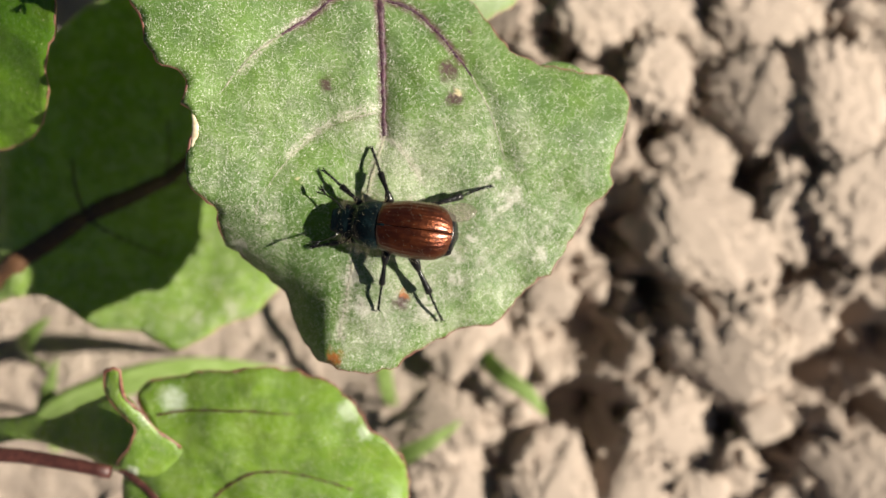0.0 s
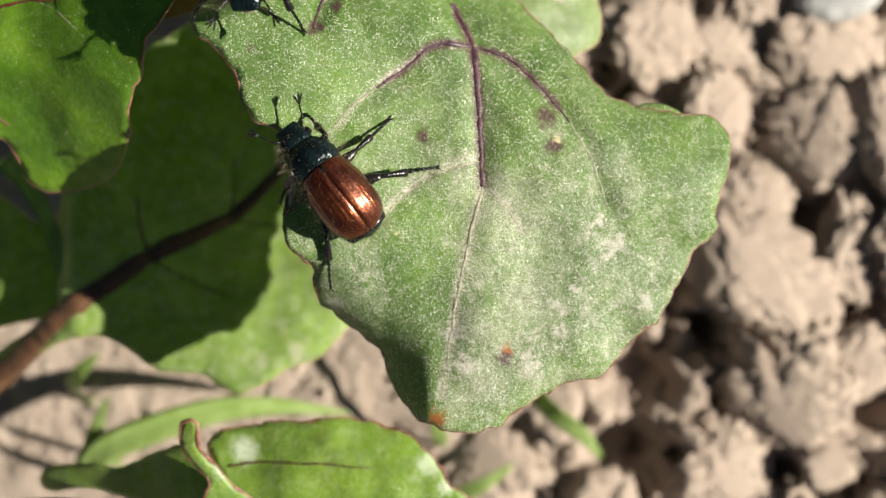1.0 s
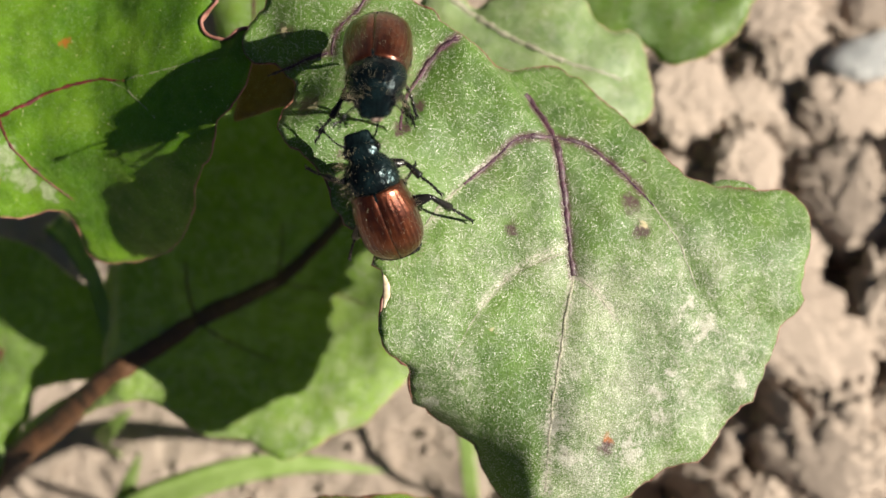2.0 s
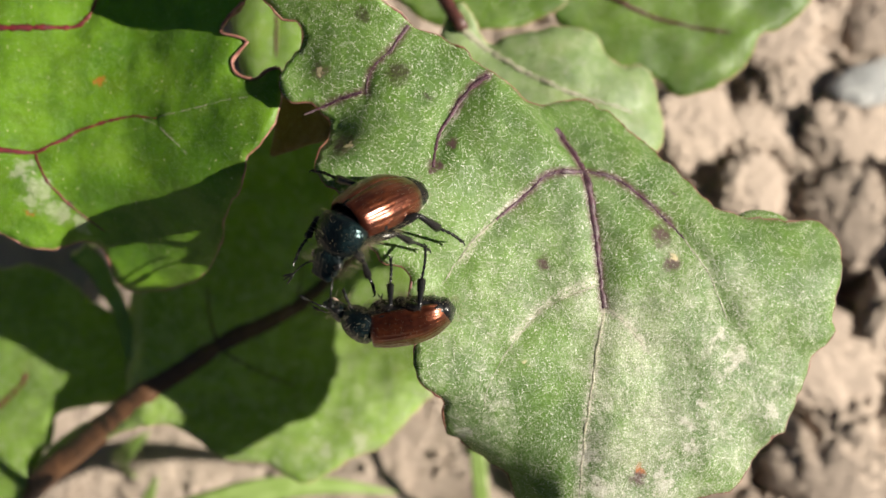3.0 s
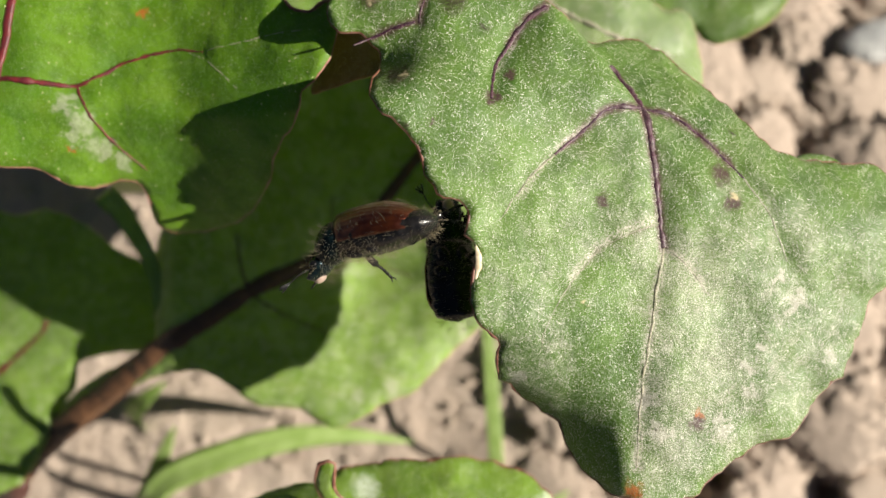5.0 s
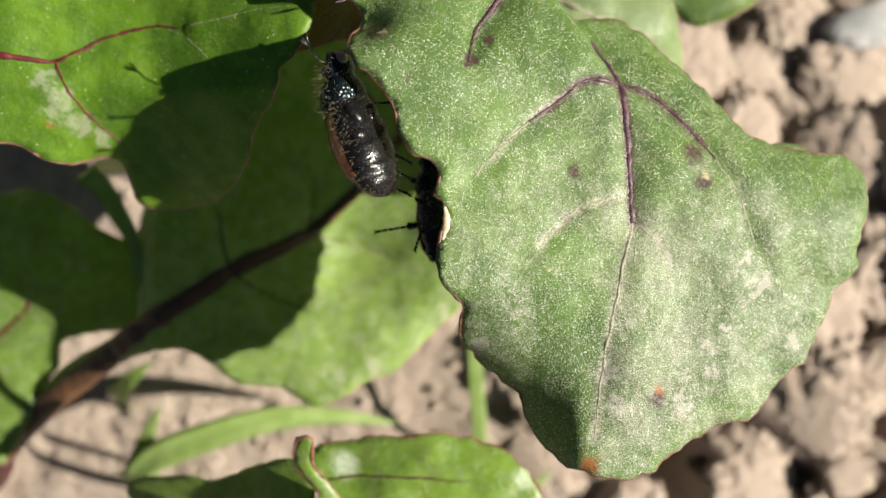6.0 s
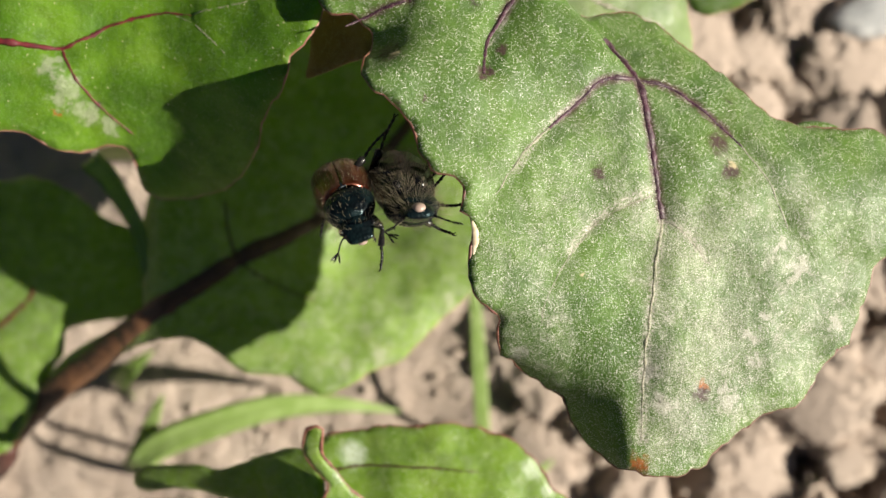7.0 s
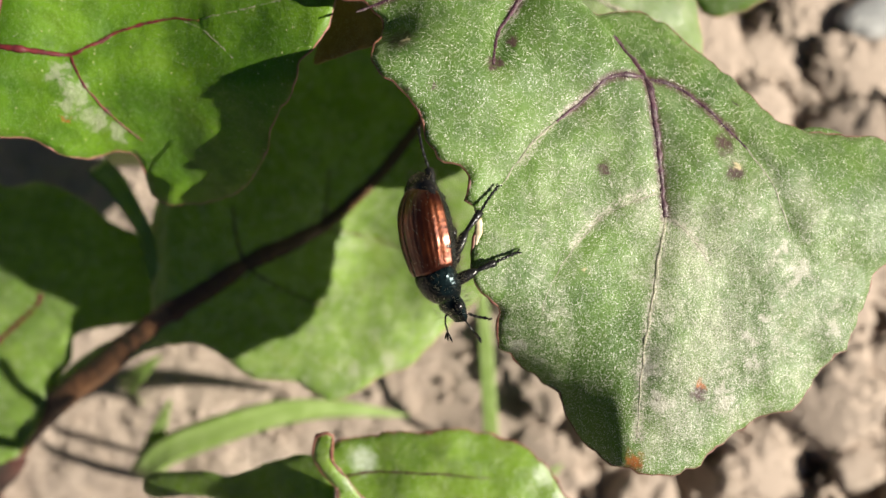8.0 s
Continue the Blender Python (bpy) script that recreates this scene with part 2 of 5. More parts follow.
leaf_upper = leaf_material("upper_beet_leaf", (0.066, 0.152, 0.007), (0.118, 0.232, 0.012), 0.0, 0.14, (0.13, 0.36, 0.008), 0.26,
                           [((-24.3, 16.8, 58.7), 0.45, RUST), ((-26.9, 7.6, 57), 0.35, PURPLE), ((-29.6, 7.0, 57.6), 0.25, RUST)],
                           [((-29.4, 9.9, 58), 0.9), ((-28.6, 8.7, 57.7), 1.1), ((-27.9, 7.1, 57), 1.0), ((-26.4, 6.3, 56), 0.8), ((-29.1, 7.9, 57.4), 0.9)], 0.63, 0.36, specks=0.7, sparkle=0.18)
# pale spots and dusty patches at the curl and rim are painted gloss highlights
leaf_low = leaf_material("glossy_beet_leaf", (0.11, 0.215, 0.013), (0.18, 0.31, 0.024), 0.2, 0.35, (0.22, 0.34, 0.02), 0.28, [((-8.3, -19.6, 53), 1.25, (0.58, 0.64, 0.5)), ((6.2, -20.4, 53), 1.0, (0.5, 0.58, 0.4)), ((7.6, -22.2, 53), 0.7, (0.5, 0.58, 0.4)), ((-10.6, -24.6, 53), 0.6, (0.6, 0.62, 0.5))], [((-8.0, -20.4, 53), 1.3), ((-9.2, -18.9, 53), 0.9), ((6.5, -21, 53), 1.6), ((3.0, -29, 53), 1.2)], 0.63, 0.24, specks=0.5)
leaf_pale = leaf_material("pale_beet_leaf", (0.14, 0.22, 0.07), (0.2, 0.29, 0.1), 0.35, 0.4, (0.22, 0.32, 0.04), 0.25)


def vein_material(name, a, b, hairs=0.0):
    s = Shader(name)
    color = s.blend(s.span(s.noise(1.8, 4), 0.35, 0.7), a, b)
    if hairs:
        color = s.blend(s.calc("MULTIPLY", s.span(s.noise(14.0, 2, 0.6), 0.52, 0.6), hairs), color, (0.5, 0.45, 0.38))
    s.surface(color, 0.5)
    s.bump(s.noise(5.0, 3), 0.5, 0.05)
    return s.m


vein_purple = vein_material("purple_vein", (0.03, 0.005, 0.018), (0.065, 0.013, 0.034), 0.22)
vein_pale = vein_material("faded_vein", (0.14, 0.15, 0.08), (0.28, 0.26, 0.18), 0.9)
vein_brown = vein_material("brown_midrib", (0.075, 0.036, 0.018), (0.115, 0.056, 0.027))
vein_red = vein_material("red_vein", (0.07, 0.009, 0.014), (0.13, 0.014, 0.016))
vein_wine = vein_material("wine_stalk", (0.045, 0.014, 0.012), (0.09, 0.03, 0.023))
rim_red = vein_material("red_margin", (0.11, 0.035, 0.025), (0.26, 0.12, 0.08))
rim_pink = vein_material("pink_margin", (0.2, 0.075, 0.06), (0.36, 0.17, 0.13))
rim_pale = vein_material("pale_margin", (0.35, 0.2, 0.12), (0.5, 0.4, 0.25))
scar = vein_material("dry_scar", (0.45, 0.34, 0.22), (0.68, 0.58, 0.42))
curl_brown = leaf_material("brown_purple_underside", (0.19, 0.1, 0.062), (0.29, 0.165, 0.1), 0.0, 0.1, (0.26, 0.17, 0.08), 0.5)


def soil_material():
    s = Shader("dry_loam")
    a = s.blend(s.span(s.noise(0.09, 5), 0.3, 0.7), (0.335, 0.266, 0.222), (0.405, 0.328, 0.276))
    a = s.blend(s.span(s.noise(0.6, 6, 0.65), 0.45, 0.8, 0.0, 0.4), a, (0.28, 0.205, 0.15))
    a = s.blend(s.span(s.noise(3.0, 3, 0.7), 0.6, 0.75, 0.0, 0.4), a, (0.44, 0.36, 0.295))
    s.surface(a, 0.92, spec=0.2)
    s.bump(s.noise(0.9, 8, 0.65), 0.7, 0.8)
    s.bump(s.noise(4.0, 4, 0.7), 0.6, 0.25)
    return s.m


soil = soil_material()


def stone_material():
    s = Shader("grey_stone")
    s.surface(s.blend(s.span(s.noise(0.5, 6), 0.35, 0.7), (0.36, 0.36, 0.37), (0.5, 0.49, 0.48)), 0.8)
    s.bump(s.noise(1.2, 6, 0.65), 0.6, 0.6)
    return s.m


stone_grey = stone_material()


def grass_material():
    s = Shader("grass_blade")
    color = s.blend(s.span(s.noise(0.5, 4), 0.35, 0.7), (0.26, 0.37, 0.1), (0.36, 0.47, 0.17))
    s.surface(color, 0.45)
    s.bump(s.noise(2.0, 3), 0.4, 0.1)
    return s.thin((0.35, 0.5, 0.08), 0.4).m


grass_green = grass_material()


def chitin_material(name, a, b, rough, metal, coat, pits=0.0, scale=6.0):
    s = Shader(name)
    s.surface(s.blend(s.span(s.noise(0.9, 5, 0.6), 0.35, 0.68), a, b), rough, metal, 0.32, coat)
    if pits:
        d, _ = s.voronoi(scale)
        s.bump(d, pits, 0.08)
        s.bump(s.noise(9.0, 3), 0.3, 0.03)
    return s.m


def elytra_material():
    s = Shader("chestnut_wing_case")
    long = s.t.nodes.new("ShaderNodeVectorMath")
    long.operation = "MULTIPLY"
    s.plug(long.inputs[0], s.co)
    long.inputs[1].default_value = (0.3, 1.6, 1.6)
    streak = s.noise(2.6, 4, 0.65, long.outputs[0])
    base = s.blend(s.span(s.noise(0.8, 5, 0.6), 0.35, 0.68), (0.066, 0.0125, 0.0036), (0.14, 0.033, 0.0075))
    base = s.blend(s.span(streak, 0.45, 0.7, 0.0, 0.6), base, (0.035, 0.0065, 0.002))
    flecks = s.span(s.noise(6.0, 3, 0.7), 0.69, 0.72)
    base = s.blend(s.calc("MULTIPLY", flecks, 0.55), base, (0.5, 0.4, 0.3))
    s.surface(base, s.span(s.noise(3.0, 3), 0.3, 0.7, 0.28, 0.4), 0.8, 0.6, 0.6)
    s.bsdf.inputs["Coat Roughness"].default_value = 0.22
    d, _ = s.voronoi(4.5)
    s.bump(d, 0.3, 0.05)
    s.bump(streak, 0.4, 0.09)
    return s.m


black_chitin = chitin_material("black_chitin", (0.005, 0.005, 0.006), (0.011, 0.01, 0.01), 0.23, 0.0, 0.0, 0.18)
green_chitin = chitin_material("green_black_chitin", (0.005, 0.008, 0.01), (0.012, 0.026, 0.029), 0.24, 0.6, 0.0, 0.6, 4.5)
eye_chitin = chitin_material("black_eye", (0.004, 0.004, 0.004), (0.008, 0.007, 0.007), 0.12, 0.0, 0.5)
mouth_chitin = chitin_material("pale_mouth", (0.3, 0.215, 0.18), (0.44, 0.33, 0.28), 0.4, 0.0, 0.2)
wing_case = elytra_material()


def hair_material():
    s = Shader("pale_hair")
    s.surface((0.23, 0.19, 0.115), 0.4)
    return s.m


hair_pale = hair_material()


def membrane_material():
    s = Shader("wing_membrane")
    s.surface((0.2, 0.17, 0.13), 0.2)
    s.bsdf.inputs["Transmission Weight"].default_value = 0.0
    clear = s.t.nodes.new("ShaderNodeBsdfTransparent")
    mx = s.t.nodes.new("ShaderNodeMixShader")
    s.plug(mx.inputs[0], s.span(s.noise(1.2, 4), 0.3, 0.7, 0.22, 0.5))
    s.plug(mx.inputs[1], clear.outputs[0])
    s.plug(mx.inputs[2], s.bsdf.outputs[0])
    s.plug(s.out.inputs[0], mx.outputs[0])
    return s.m


membrane = membrane_material()


# ---- mesh helpers ----
def part(name, bm, material, parent=None, label="", smooth=True):
    """Links a bmesh, in millimetres, as one mesh object under a thing."""
    me = bpy.data.meshes.new(name)
    two_sided = any(f.material_index for f in bm.faces)
    bmesh.ops.scale(bm, vec=(MM, MM, MM), verts=bm.verts)
    bm.to_mesh(me)
    bm.free()
    me.materials.append(material)
    if two_sided:
        me.materials.append(leaf_under)
    if smooth:
        me.shade_smooth()
    ob = new(name, me)
    ob.parent = parent
    if label:
        ob["label"] = label
    return ob


def thing(name, label, category, group="", kind=""):
    return tagged(new(name), label, category, group, kind)


def spline(points, closed=False, step=0.5):
    """Points at even steps along a smooth curve through the given ones."""
    p = [Vector(q) for q in points]
    n = len(p)
    res = []
    for i in range(n if closed else n - 1):
        if closed:
            a, b, c, d = p[i - 1], p[i], p[(i + 1) % n], p[(i + 2) % n]
        else:
            a, b, c, d = p[max(i - 1, 0)], p[i], p[i + 1], p[min(i + 2, n - 1)]
        k = max(1, int((c - b).length / step))
        for j in range(k):
            u = j / k
            res.append(0.5 * ((2 * b) + (c - a) * u + (2 * a - 5 * b + 4 * c - d) * u * u + (3 * b - a - 3 * c + d) * u ** 3))
    if not closed:
        res.append(p[-1])
    return res


def tube(bm, path, radii, seg=8, flat=1.0):
    """A tapered tube along a path of 3D points; flat squeezes it along z."""
    rings = []
    for i, q in enumerate(path):
        ahead = (path[min(i + 1, len(path) - 1)] - path[max(i - 1, 0)]).normalized()
        side = ahead.cross(Vector((0, 0, 1)))
        side = side.normalized() if side.length > 1e-4 else Vector((1, 0, 0))
        up = side.cross(ahead).normalized()
        r = radii[i] if isinstance(radii, (list, tuple)) else radii
        rings.append([bm.verts.new(q + side * (r * math.cos(2 * math.pi * k / seg)) + up * (r * flat * math.sin(2 * math.pi * k / seg))) for k in range(seg)])
    for a, b in zip(rings, rings[1:]):
        for k in range(seg):
            bm.faces.new((a[k], a[(k + 1) % seg], b[(k + 1) % seg], b[k]))
    bm.faces.new(rings[0][::-1])
    bm.faces.new(rings[-1])


def loft(bm, sections, seg=24):
    """Rings across x: (x, half width, top, bottom, middle height)."""
    rings = []
    for x, w, top, low, mid in sections:
        ring = []
        for k in range(seg):
            a = 2 * math.pi * k / seg
            ring.append(bm.verts.new((x, w * math.sin(a), mid + (top if math.cos(a) > 0 else low) * math.cos(a))))
        rings.append(ring)
    for a, b in zip(rings, rings[1:]):
        for k in range(seg):
            bm.faces.new((a[k], b[k], b[(k + 1) % seg], a[(k + 1) % seg]))
    bm.faces.new(rings[0])
    bm.faces.new(rings[-1][::-1])


def ball(bm, place, radii, sub=2, turn=None):
    m = Matrix.Translation(place) @ (turn or Matrix()) @ Matrix.Diagonal((*radii, 1))
    bmesh.ops.create_icosphere(bm, subdivisions=sub, radius=1, matrix=m)


def inside(px, py, poly):
    hit = np.zeros(len(px), bool)
    n = len(poly)
    for i in range(n):
        (x0, y0), (x1, y1) = poly[i], poly[(i + 1) % n]
        if y0 != y1:
            cross = ((y0 > py) != (y1 > py)) & (px < (x1 - x0) * (py - y0) / (y1 - y0) + x0)
            hit ^= cross
    return hit


def distance_to(px, py, pts):
    q = np.array([(p[0], p[1]) for p in pts])
    best = np.full(len(px), 1e9)
    for x, y in q:
        np.minimum(best, (px - x) ** 2 + (py - y) ** 2, out=best)
    return np.sqrt(best)


class Blade:
    """A leaf blade: an outline filled with a fine sheet over a height function, with veins sunk in and a margin that rolls."""

    def __init__(self, outline, height, veins=(), step=0.6, thick=0.3, scallop=0.12, roll=0.8, reach=1.4, pucker=0.25, seed=0.0, origin=(0, 0, 0), fine=False, chalk=()):
        edge = [Vector((q[0], q[1])) for q in spline([(x, y, 0) for x, y in outline], True, 0.4)]
        n = len(edge)
        self.edge = []
        for i, q in enumerate(edge):
            d = edge[(i + 1) % n] - edge[i - 1]
            out = Vector((d.y, -d.x)).normalized()
            k = noise.noise(Vector((q.x * 0.9, q.y * 0.9, seed))) + 0.5 * noise.noise(Vector((q.x * 2.3, q.y * 2.3, seed + 5)))
            self.edge.append(q + out * scallop * k)
        self.height, self.roll, self.reach, self.pucker, self.seed = height, roll, reach, pucker, seed
        self.vein_lines = [(spline([(x, y, 0) for x, y in v], False, 0.35), deep) for v, deep in veins]
        self.origin = Vector(origin)
        xs = [q.x for q in self.edge]
        ys = [q.y for q in self.edge]
        gx, gy = np.meshgrid(np.arange(min(xs), max(xs), step), np.arange(min(ys), max(ys), step * 0.87))
        gx = gx + (np.arange(gx.shape[0]) % 2)[:, None] * step / 2
        gx, gy = gx.ravel(), gy.ravel()
        keep = inside(gx, gy, [(q.x, q.y) for q in self.edge])
        gx, gy = gx[keep], gy[keep]
        keep = distance_to(gx, gy, self.edge) > step * 0.5
        gx, gy = gx[keep], gy[keep]
        if fine:
            near_vein = np.full(len(gx), 1e9)
            for line, _ in self.vein_lines:
                near_vein = np.minimum(near_vein, distance_to(gx, gy, line))
            gx, gy = gx[near_vein > 0.62], gy[near_vein > 0.62]
            extra = []
            for line, _ in self.vein_lines:
                for i, q in enumerate(line):
                    d = line[min(i + 1, len(line) - 1)] - line[max(i - 1, 0)]
                    out = Vector((d.y, -d.x, 0)).normalized()
                    extra += [q + out * o for o in (-0.45, -0.22, 0.0, 0.22, 0.45)]
            ex, ey = np.array([q.x for q in extra]), np.array([q.y for q in extra])
            ok = inside(ex, ey, [(q.x, q.y) for q in self.edge])
            ex, ey = ex[ok], ey[ok]
            ok = distance_to(ex, ey, self.edge) > 0.2
            gx, gy = np.concatenate([gx, ex[ok]]), np.concatenate([gy, ey[ok]])
        pts = self.edge + [Vector((float(x), float(y))) for x, y in zip(gx, gy)]
        flat, _, faces, _, _, _ = geometry.delaunay_2d_cdt(pts, [(i, (i + 1) % n) for i in range(n)], [], 1, 1e-5)
        self.z = self.lift([q.x for q in flat], [q.y for q in flat])
        bm = bmesh.new()
        layer = bm.verts.layers.float.new("vein")
        chalk_layer = bm.verts.layers.float.new("chalk")
        layer = bm.verts.layers.float["vein"]
        top = [bm.verts.new(Vector((q.x, q.y, z)) - self.origin) for q, z in zip(flat, self.z)]
        low = [bm.verts.new(Vector((q.x, q.y, z - thick)) - self.origin) for q, z in zip(flat, self.z)]
        count = {}
        for f in faces:
            a, b, c = f
            if (flat[b] - flat[a]).cross(flat[c] - flat[a]) < 0:
                a, b, c = a, c, b
            bm.faces.new((top[a], top[b], top[c]))
            bm.faces.new((low[a], low[c], low[b])).material_index = 1
            for e in ((a, b), (b, c), (c, a)):
                key = (min(e), max(e))
                count[key] = None if key in count else e
        for e in count.values():
            if e:
                bm.faces.new((top[e[1]], top[e[0]], low[e[0]], low[e[1]]))
        self.bm = bm
        if chalk:
            xs, ys = np.array([q.x for q in flat]), np.array([q.y for q in flat])
            white = np.zeros(len(flat))
            for line, width in chalk:
                white = np.maximum(white, np.exp(-(distance_to(xs, ys, spline([(x, y, 0) for x, y in line], False, 0.2)) / width) ** 2))
            for v, k in zip(top, white):
                v[chalk_layer] = float(k)
        # how near each point lies to a vein, for the tint along the veins
        if self.vein_lines:
            xs, ys = np.array([q.x for q in flat]), np.array([q.y for q in flat])
            tint = np.zeros(len(flat))
            for line, deep in self.vein_lines:
                line = line if deep > 0.3 or len(line) < 16 else line[:int(len(line) * 0.5)]
                tint = np.maximum(tint, min(1.0, deep * 4) * np.exp(-(distance_to(xs, ys, line) / 0.38) ** 2))
            for v, k in zip(top, tint):
                v[layer] = float(k)

    def lift(self, xs, ys):
        xs, ys = np.array(xs), np.array(ys)
        d = distance_to(xs, ys, self.edge)
        z = np.array([self.height(x, y) for x, y in zip(xs, ys)])
        for i, (x, y) in enumerate(zip(xs, ys)):
            wave = noise.noise(Vector((x * 0.16, y * 0.16, self.seed + 3)))
            z[i] += self.roll * (0.9 * wave - 0.35) * math.exp(-d[i] / self.reach)
            z[i] += self.pucker * (noise.noise(Vector((x * 0.33, y * 0.33, self.seed))) + 0.35 * noise.noise(Vector((x * 1.1, y * 1.1, self.seed + 9))))
        for line, deep in self.vein_lines:
            dv = distance_to(xs, ys, line)
            z -= deep * np.exp(-(dv / 0.75) ** 2)
        return z

    def place(self, points, up=0.0):
        z = self.lift([p[0] for p in points], [p[1] for p in points])
        return [Vector((p[0], p[1], h + up)) - self.origin for p, h in zip(points, z)]

    def margin(self, radius, parent, material, first=0.0, last=1.0):
        n = len(self.edge)
        pts = self.edge[int(first * n):int(last * n)]
        if last - first > 0.99:
            pts = pts + [self.edge[0]]
        bm = bmesh.new()
        path = self.place(pts, -0.1)
        tube(bm, path, [radius * (0.75 + 0.5 * noise.noise(q * 0.9)) for q in path], 6)
        return part("margin", bm, material, parent)

    def vein(self, name, points, r0, r1, parent, material, label="", up=0.0, flat=0.34):
        line = spline([(x, y, 0) for x, y in points], False, 0.35 if r0 > 0.4 else 0.18)
        path = self.place(line, up)
        for q in path:
            q.x += 0.08 * noise.noise(Vector((q.x * 1.1, q.y * 1.1, 4)))
            q.y += 0.08 * noise.noise(Vector((q.x * 1.1, q.y * 1.1, 8)))
        k = len(path)
        uneven = 1.5 if r0 < 0.4 else 0.12
        bm = bmesh.new()
        tube(bm, path, [(r0 + (r1 - r0) * i / (k - 1)) * (1 + uneven * (0.35 * noise.noise(path[i] * 1.3) + 0.45 * noise.noise(path[i] * 3.4))) for i in range(k)], 6, flat)
        return part(name, bm, material, parent, label)


def petiole(parent, points, r0, r1, material, origin=(0, 0, 0)):
    path = [q - Vector(origin) for q in spline(points, False, 1.5)]
    k = len(path)
    bm = bmesh.new()
    tube(bm, path, [r0 + (r1 - r0) * i / (k - 1) for i in range(k)], 10, 0.8)
    return part("petiole", bm, material, parent)


# ---- ground ----
# hollows between the clods, and the largest clods: x, y, radius
HOLLOWS = [(48.5, 8.0, 4), (41.1, -6.8, 4), (60.6, 1.1, 4.5), (68.0, -10.5, 4), (35.6, -21.6, 6), (34.1, -35.2, 6), (46.4, -14.9, 2.5), (76.8, -20.7, 3.5), (60.5, -20.5, 2.5), (57.8, -35.5, 3.5), (70.7, -28.1, 3), (78.9, -35.0, 3.5), (70.1, -39.7, 3)]
LUMPS = [(52.5, -6.9, 8.5), (67.3, -3.7, 6), (57.8, -25.9, 7.5), (48.5, -22.8, 4), (78.1, -1.1, 7.5), (76.1, -11.9, 4.5), (67.3, -19.9, 6), (62.6, -34.8, 3.5), (30.2, -16.1, 4), (42.3, -14.2, 3), (76.9, -44.5, 7), (52.9, 4.1, 6), (61.6, 11.8, 7), (72.0, 11.7, 8), (49.3, -36.9, 6), (43.1, -45.6, 6)]


def clod_noise(x, y):
    """Height of the loam in millimetres: a firm, gently lumpy crust on one side, a lower bed between loose clods on the other."""
    wx = x + 1.2 * noise.noise(Vector((x * 0.45, y * 0.45, 1.7)))
    wy = y + 1.2 * noise.noise(Vector((x * 0.45, y * 0.45, 7.1)))
    loose = min(1.0, max(0.0, (x - 9) / 14))
    loose = loose * loose * (3 - 2 * loose)
    h = -2.0 - 1.2 * loose
    for size, amp, seed in ((17.0, 4.0, 0.0), (8.0, 3.0, 20.0), (4.4, 1.7, 40.0), (2.3, 0.8, 60.0), (1.2, 0.35, 80.0)):
        h += amp * (0.42 + 0.58 * loose) * abs(noise.noise(Vector((wx / size, wy / size, seed)))) ** 0.8
    h += 1.6 * noise.noise(Vector((x * 0.04, y * 0.04, 3)))
    pit = noise.noise(Vector((wx * 0.1, wy * 0.1, 11))) + 0.4 * noise.noise(Vector((wx * 0.3, wy * 0.3, 13)))
    for a, b, r in HOLLOWS:
        d = ((wx - a) ** 2 + (wy - b) ** 2) / (r * r)
        if d < 6:
            h -= 9.0 * math.exp(-d * d)
    return h - 18.0 * (0.04 + 0.96 * loose) * max(0.0, pit - 0.14)


def axis(lo, hi, step):
    inner = list(np.arange(lo, hi, step))
    for sign, start in ((-1, lo), (1, hi)):
        d, q = step, start
        while abs(q) < 4000:
            d *= 1.35
            q += sign * d
            inner.append(q)
    return sorted(inner)


def build_ground():
    xs, ys = axis(-75, 85, 0.55), axis(-65, 66, 0.55)
    verts, faces = [], []
    for y in ys:
        for x in xs:
            near_by = max(0.0, 1 - max(0.0, max(abs(x) - 100, abs(y) - 85)) / 200)
            verts.append((x * MM, y * MM, clod_noise(x, y) * MM * near_by))
    w = len(xs)
    for j in range(len(ys) - 1):
        for i in range(w - 1):
            a = j * w + i
            faces.append((a, a + 1, a + w + 1, a + w))
    me = bpy.data.meshes.new("ground")
    me.from_pydata(verts, [], faces)
    me.materials.append(soil)
    me.shade_smooth()
    return tagged(new("ground", me), "dry light brown crumbly garden soil", "soil", kind="structure")


ground = build_ground()


def clod_mesh(seed, sub=4):
    """A lump of dry loam, one millimetre in radius: broken faces, knobs of several sizes, a flattish top."""
    bm = bmesh.new()
    bmesh.ops.create_icosphere(bm, subdivisions=sub, radius=1)
    rng = random.Random(seed)
    cuts = [(Vector((rng.uniform(-1, 1), rng.uniform(-1, 1), rng.uniform(-0.6, 1))).normalized(), rng.uniform(0.6, 0.9)) for k in range(4)] + [(Vector((0.1, 0.0, 1.0)).normalized(), 0.5)]
    for v in bm.verts:
        q = v.co.copy()
        k = 1.0 + 0.3 * noise.noise(q * 1.1 + Vector((seed, 0, 0)))
        for f, a in ((1.9, 0.5), (3.6, 0.42), (7.0, 0.26), (13.0, 0.1)):
            k += a * (abs(noise.noise(q * f + Vector((0, seed, f)))) ** 0.8 - 0.25)
        v.co = q * k
        for n, d in cuts:
            over = v.co.dot(n) - d
            if over > 0:
                v.co -= n * over * 0.75
        v.co.z *= 0.78
    bmesh.ops.scale(bm, vec=(MM, MM, MM), verts=bm.verts)
    me = bpy.data.meshes.new("clod")
    bm.to_mesh(me)
    bm.free()
    me.materials.append(soil)
    me.shade_smooth()
    return me


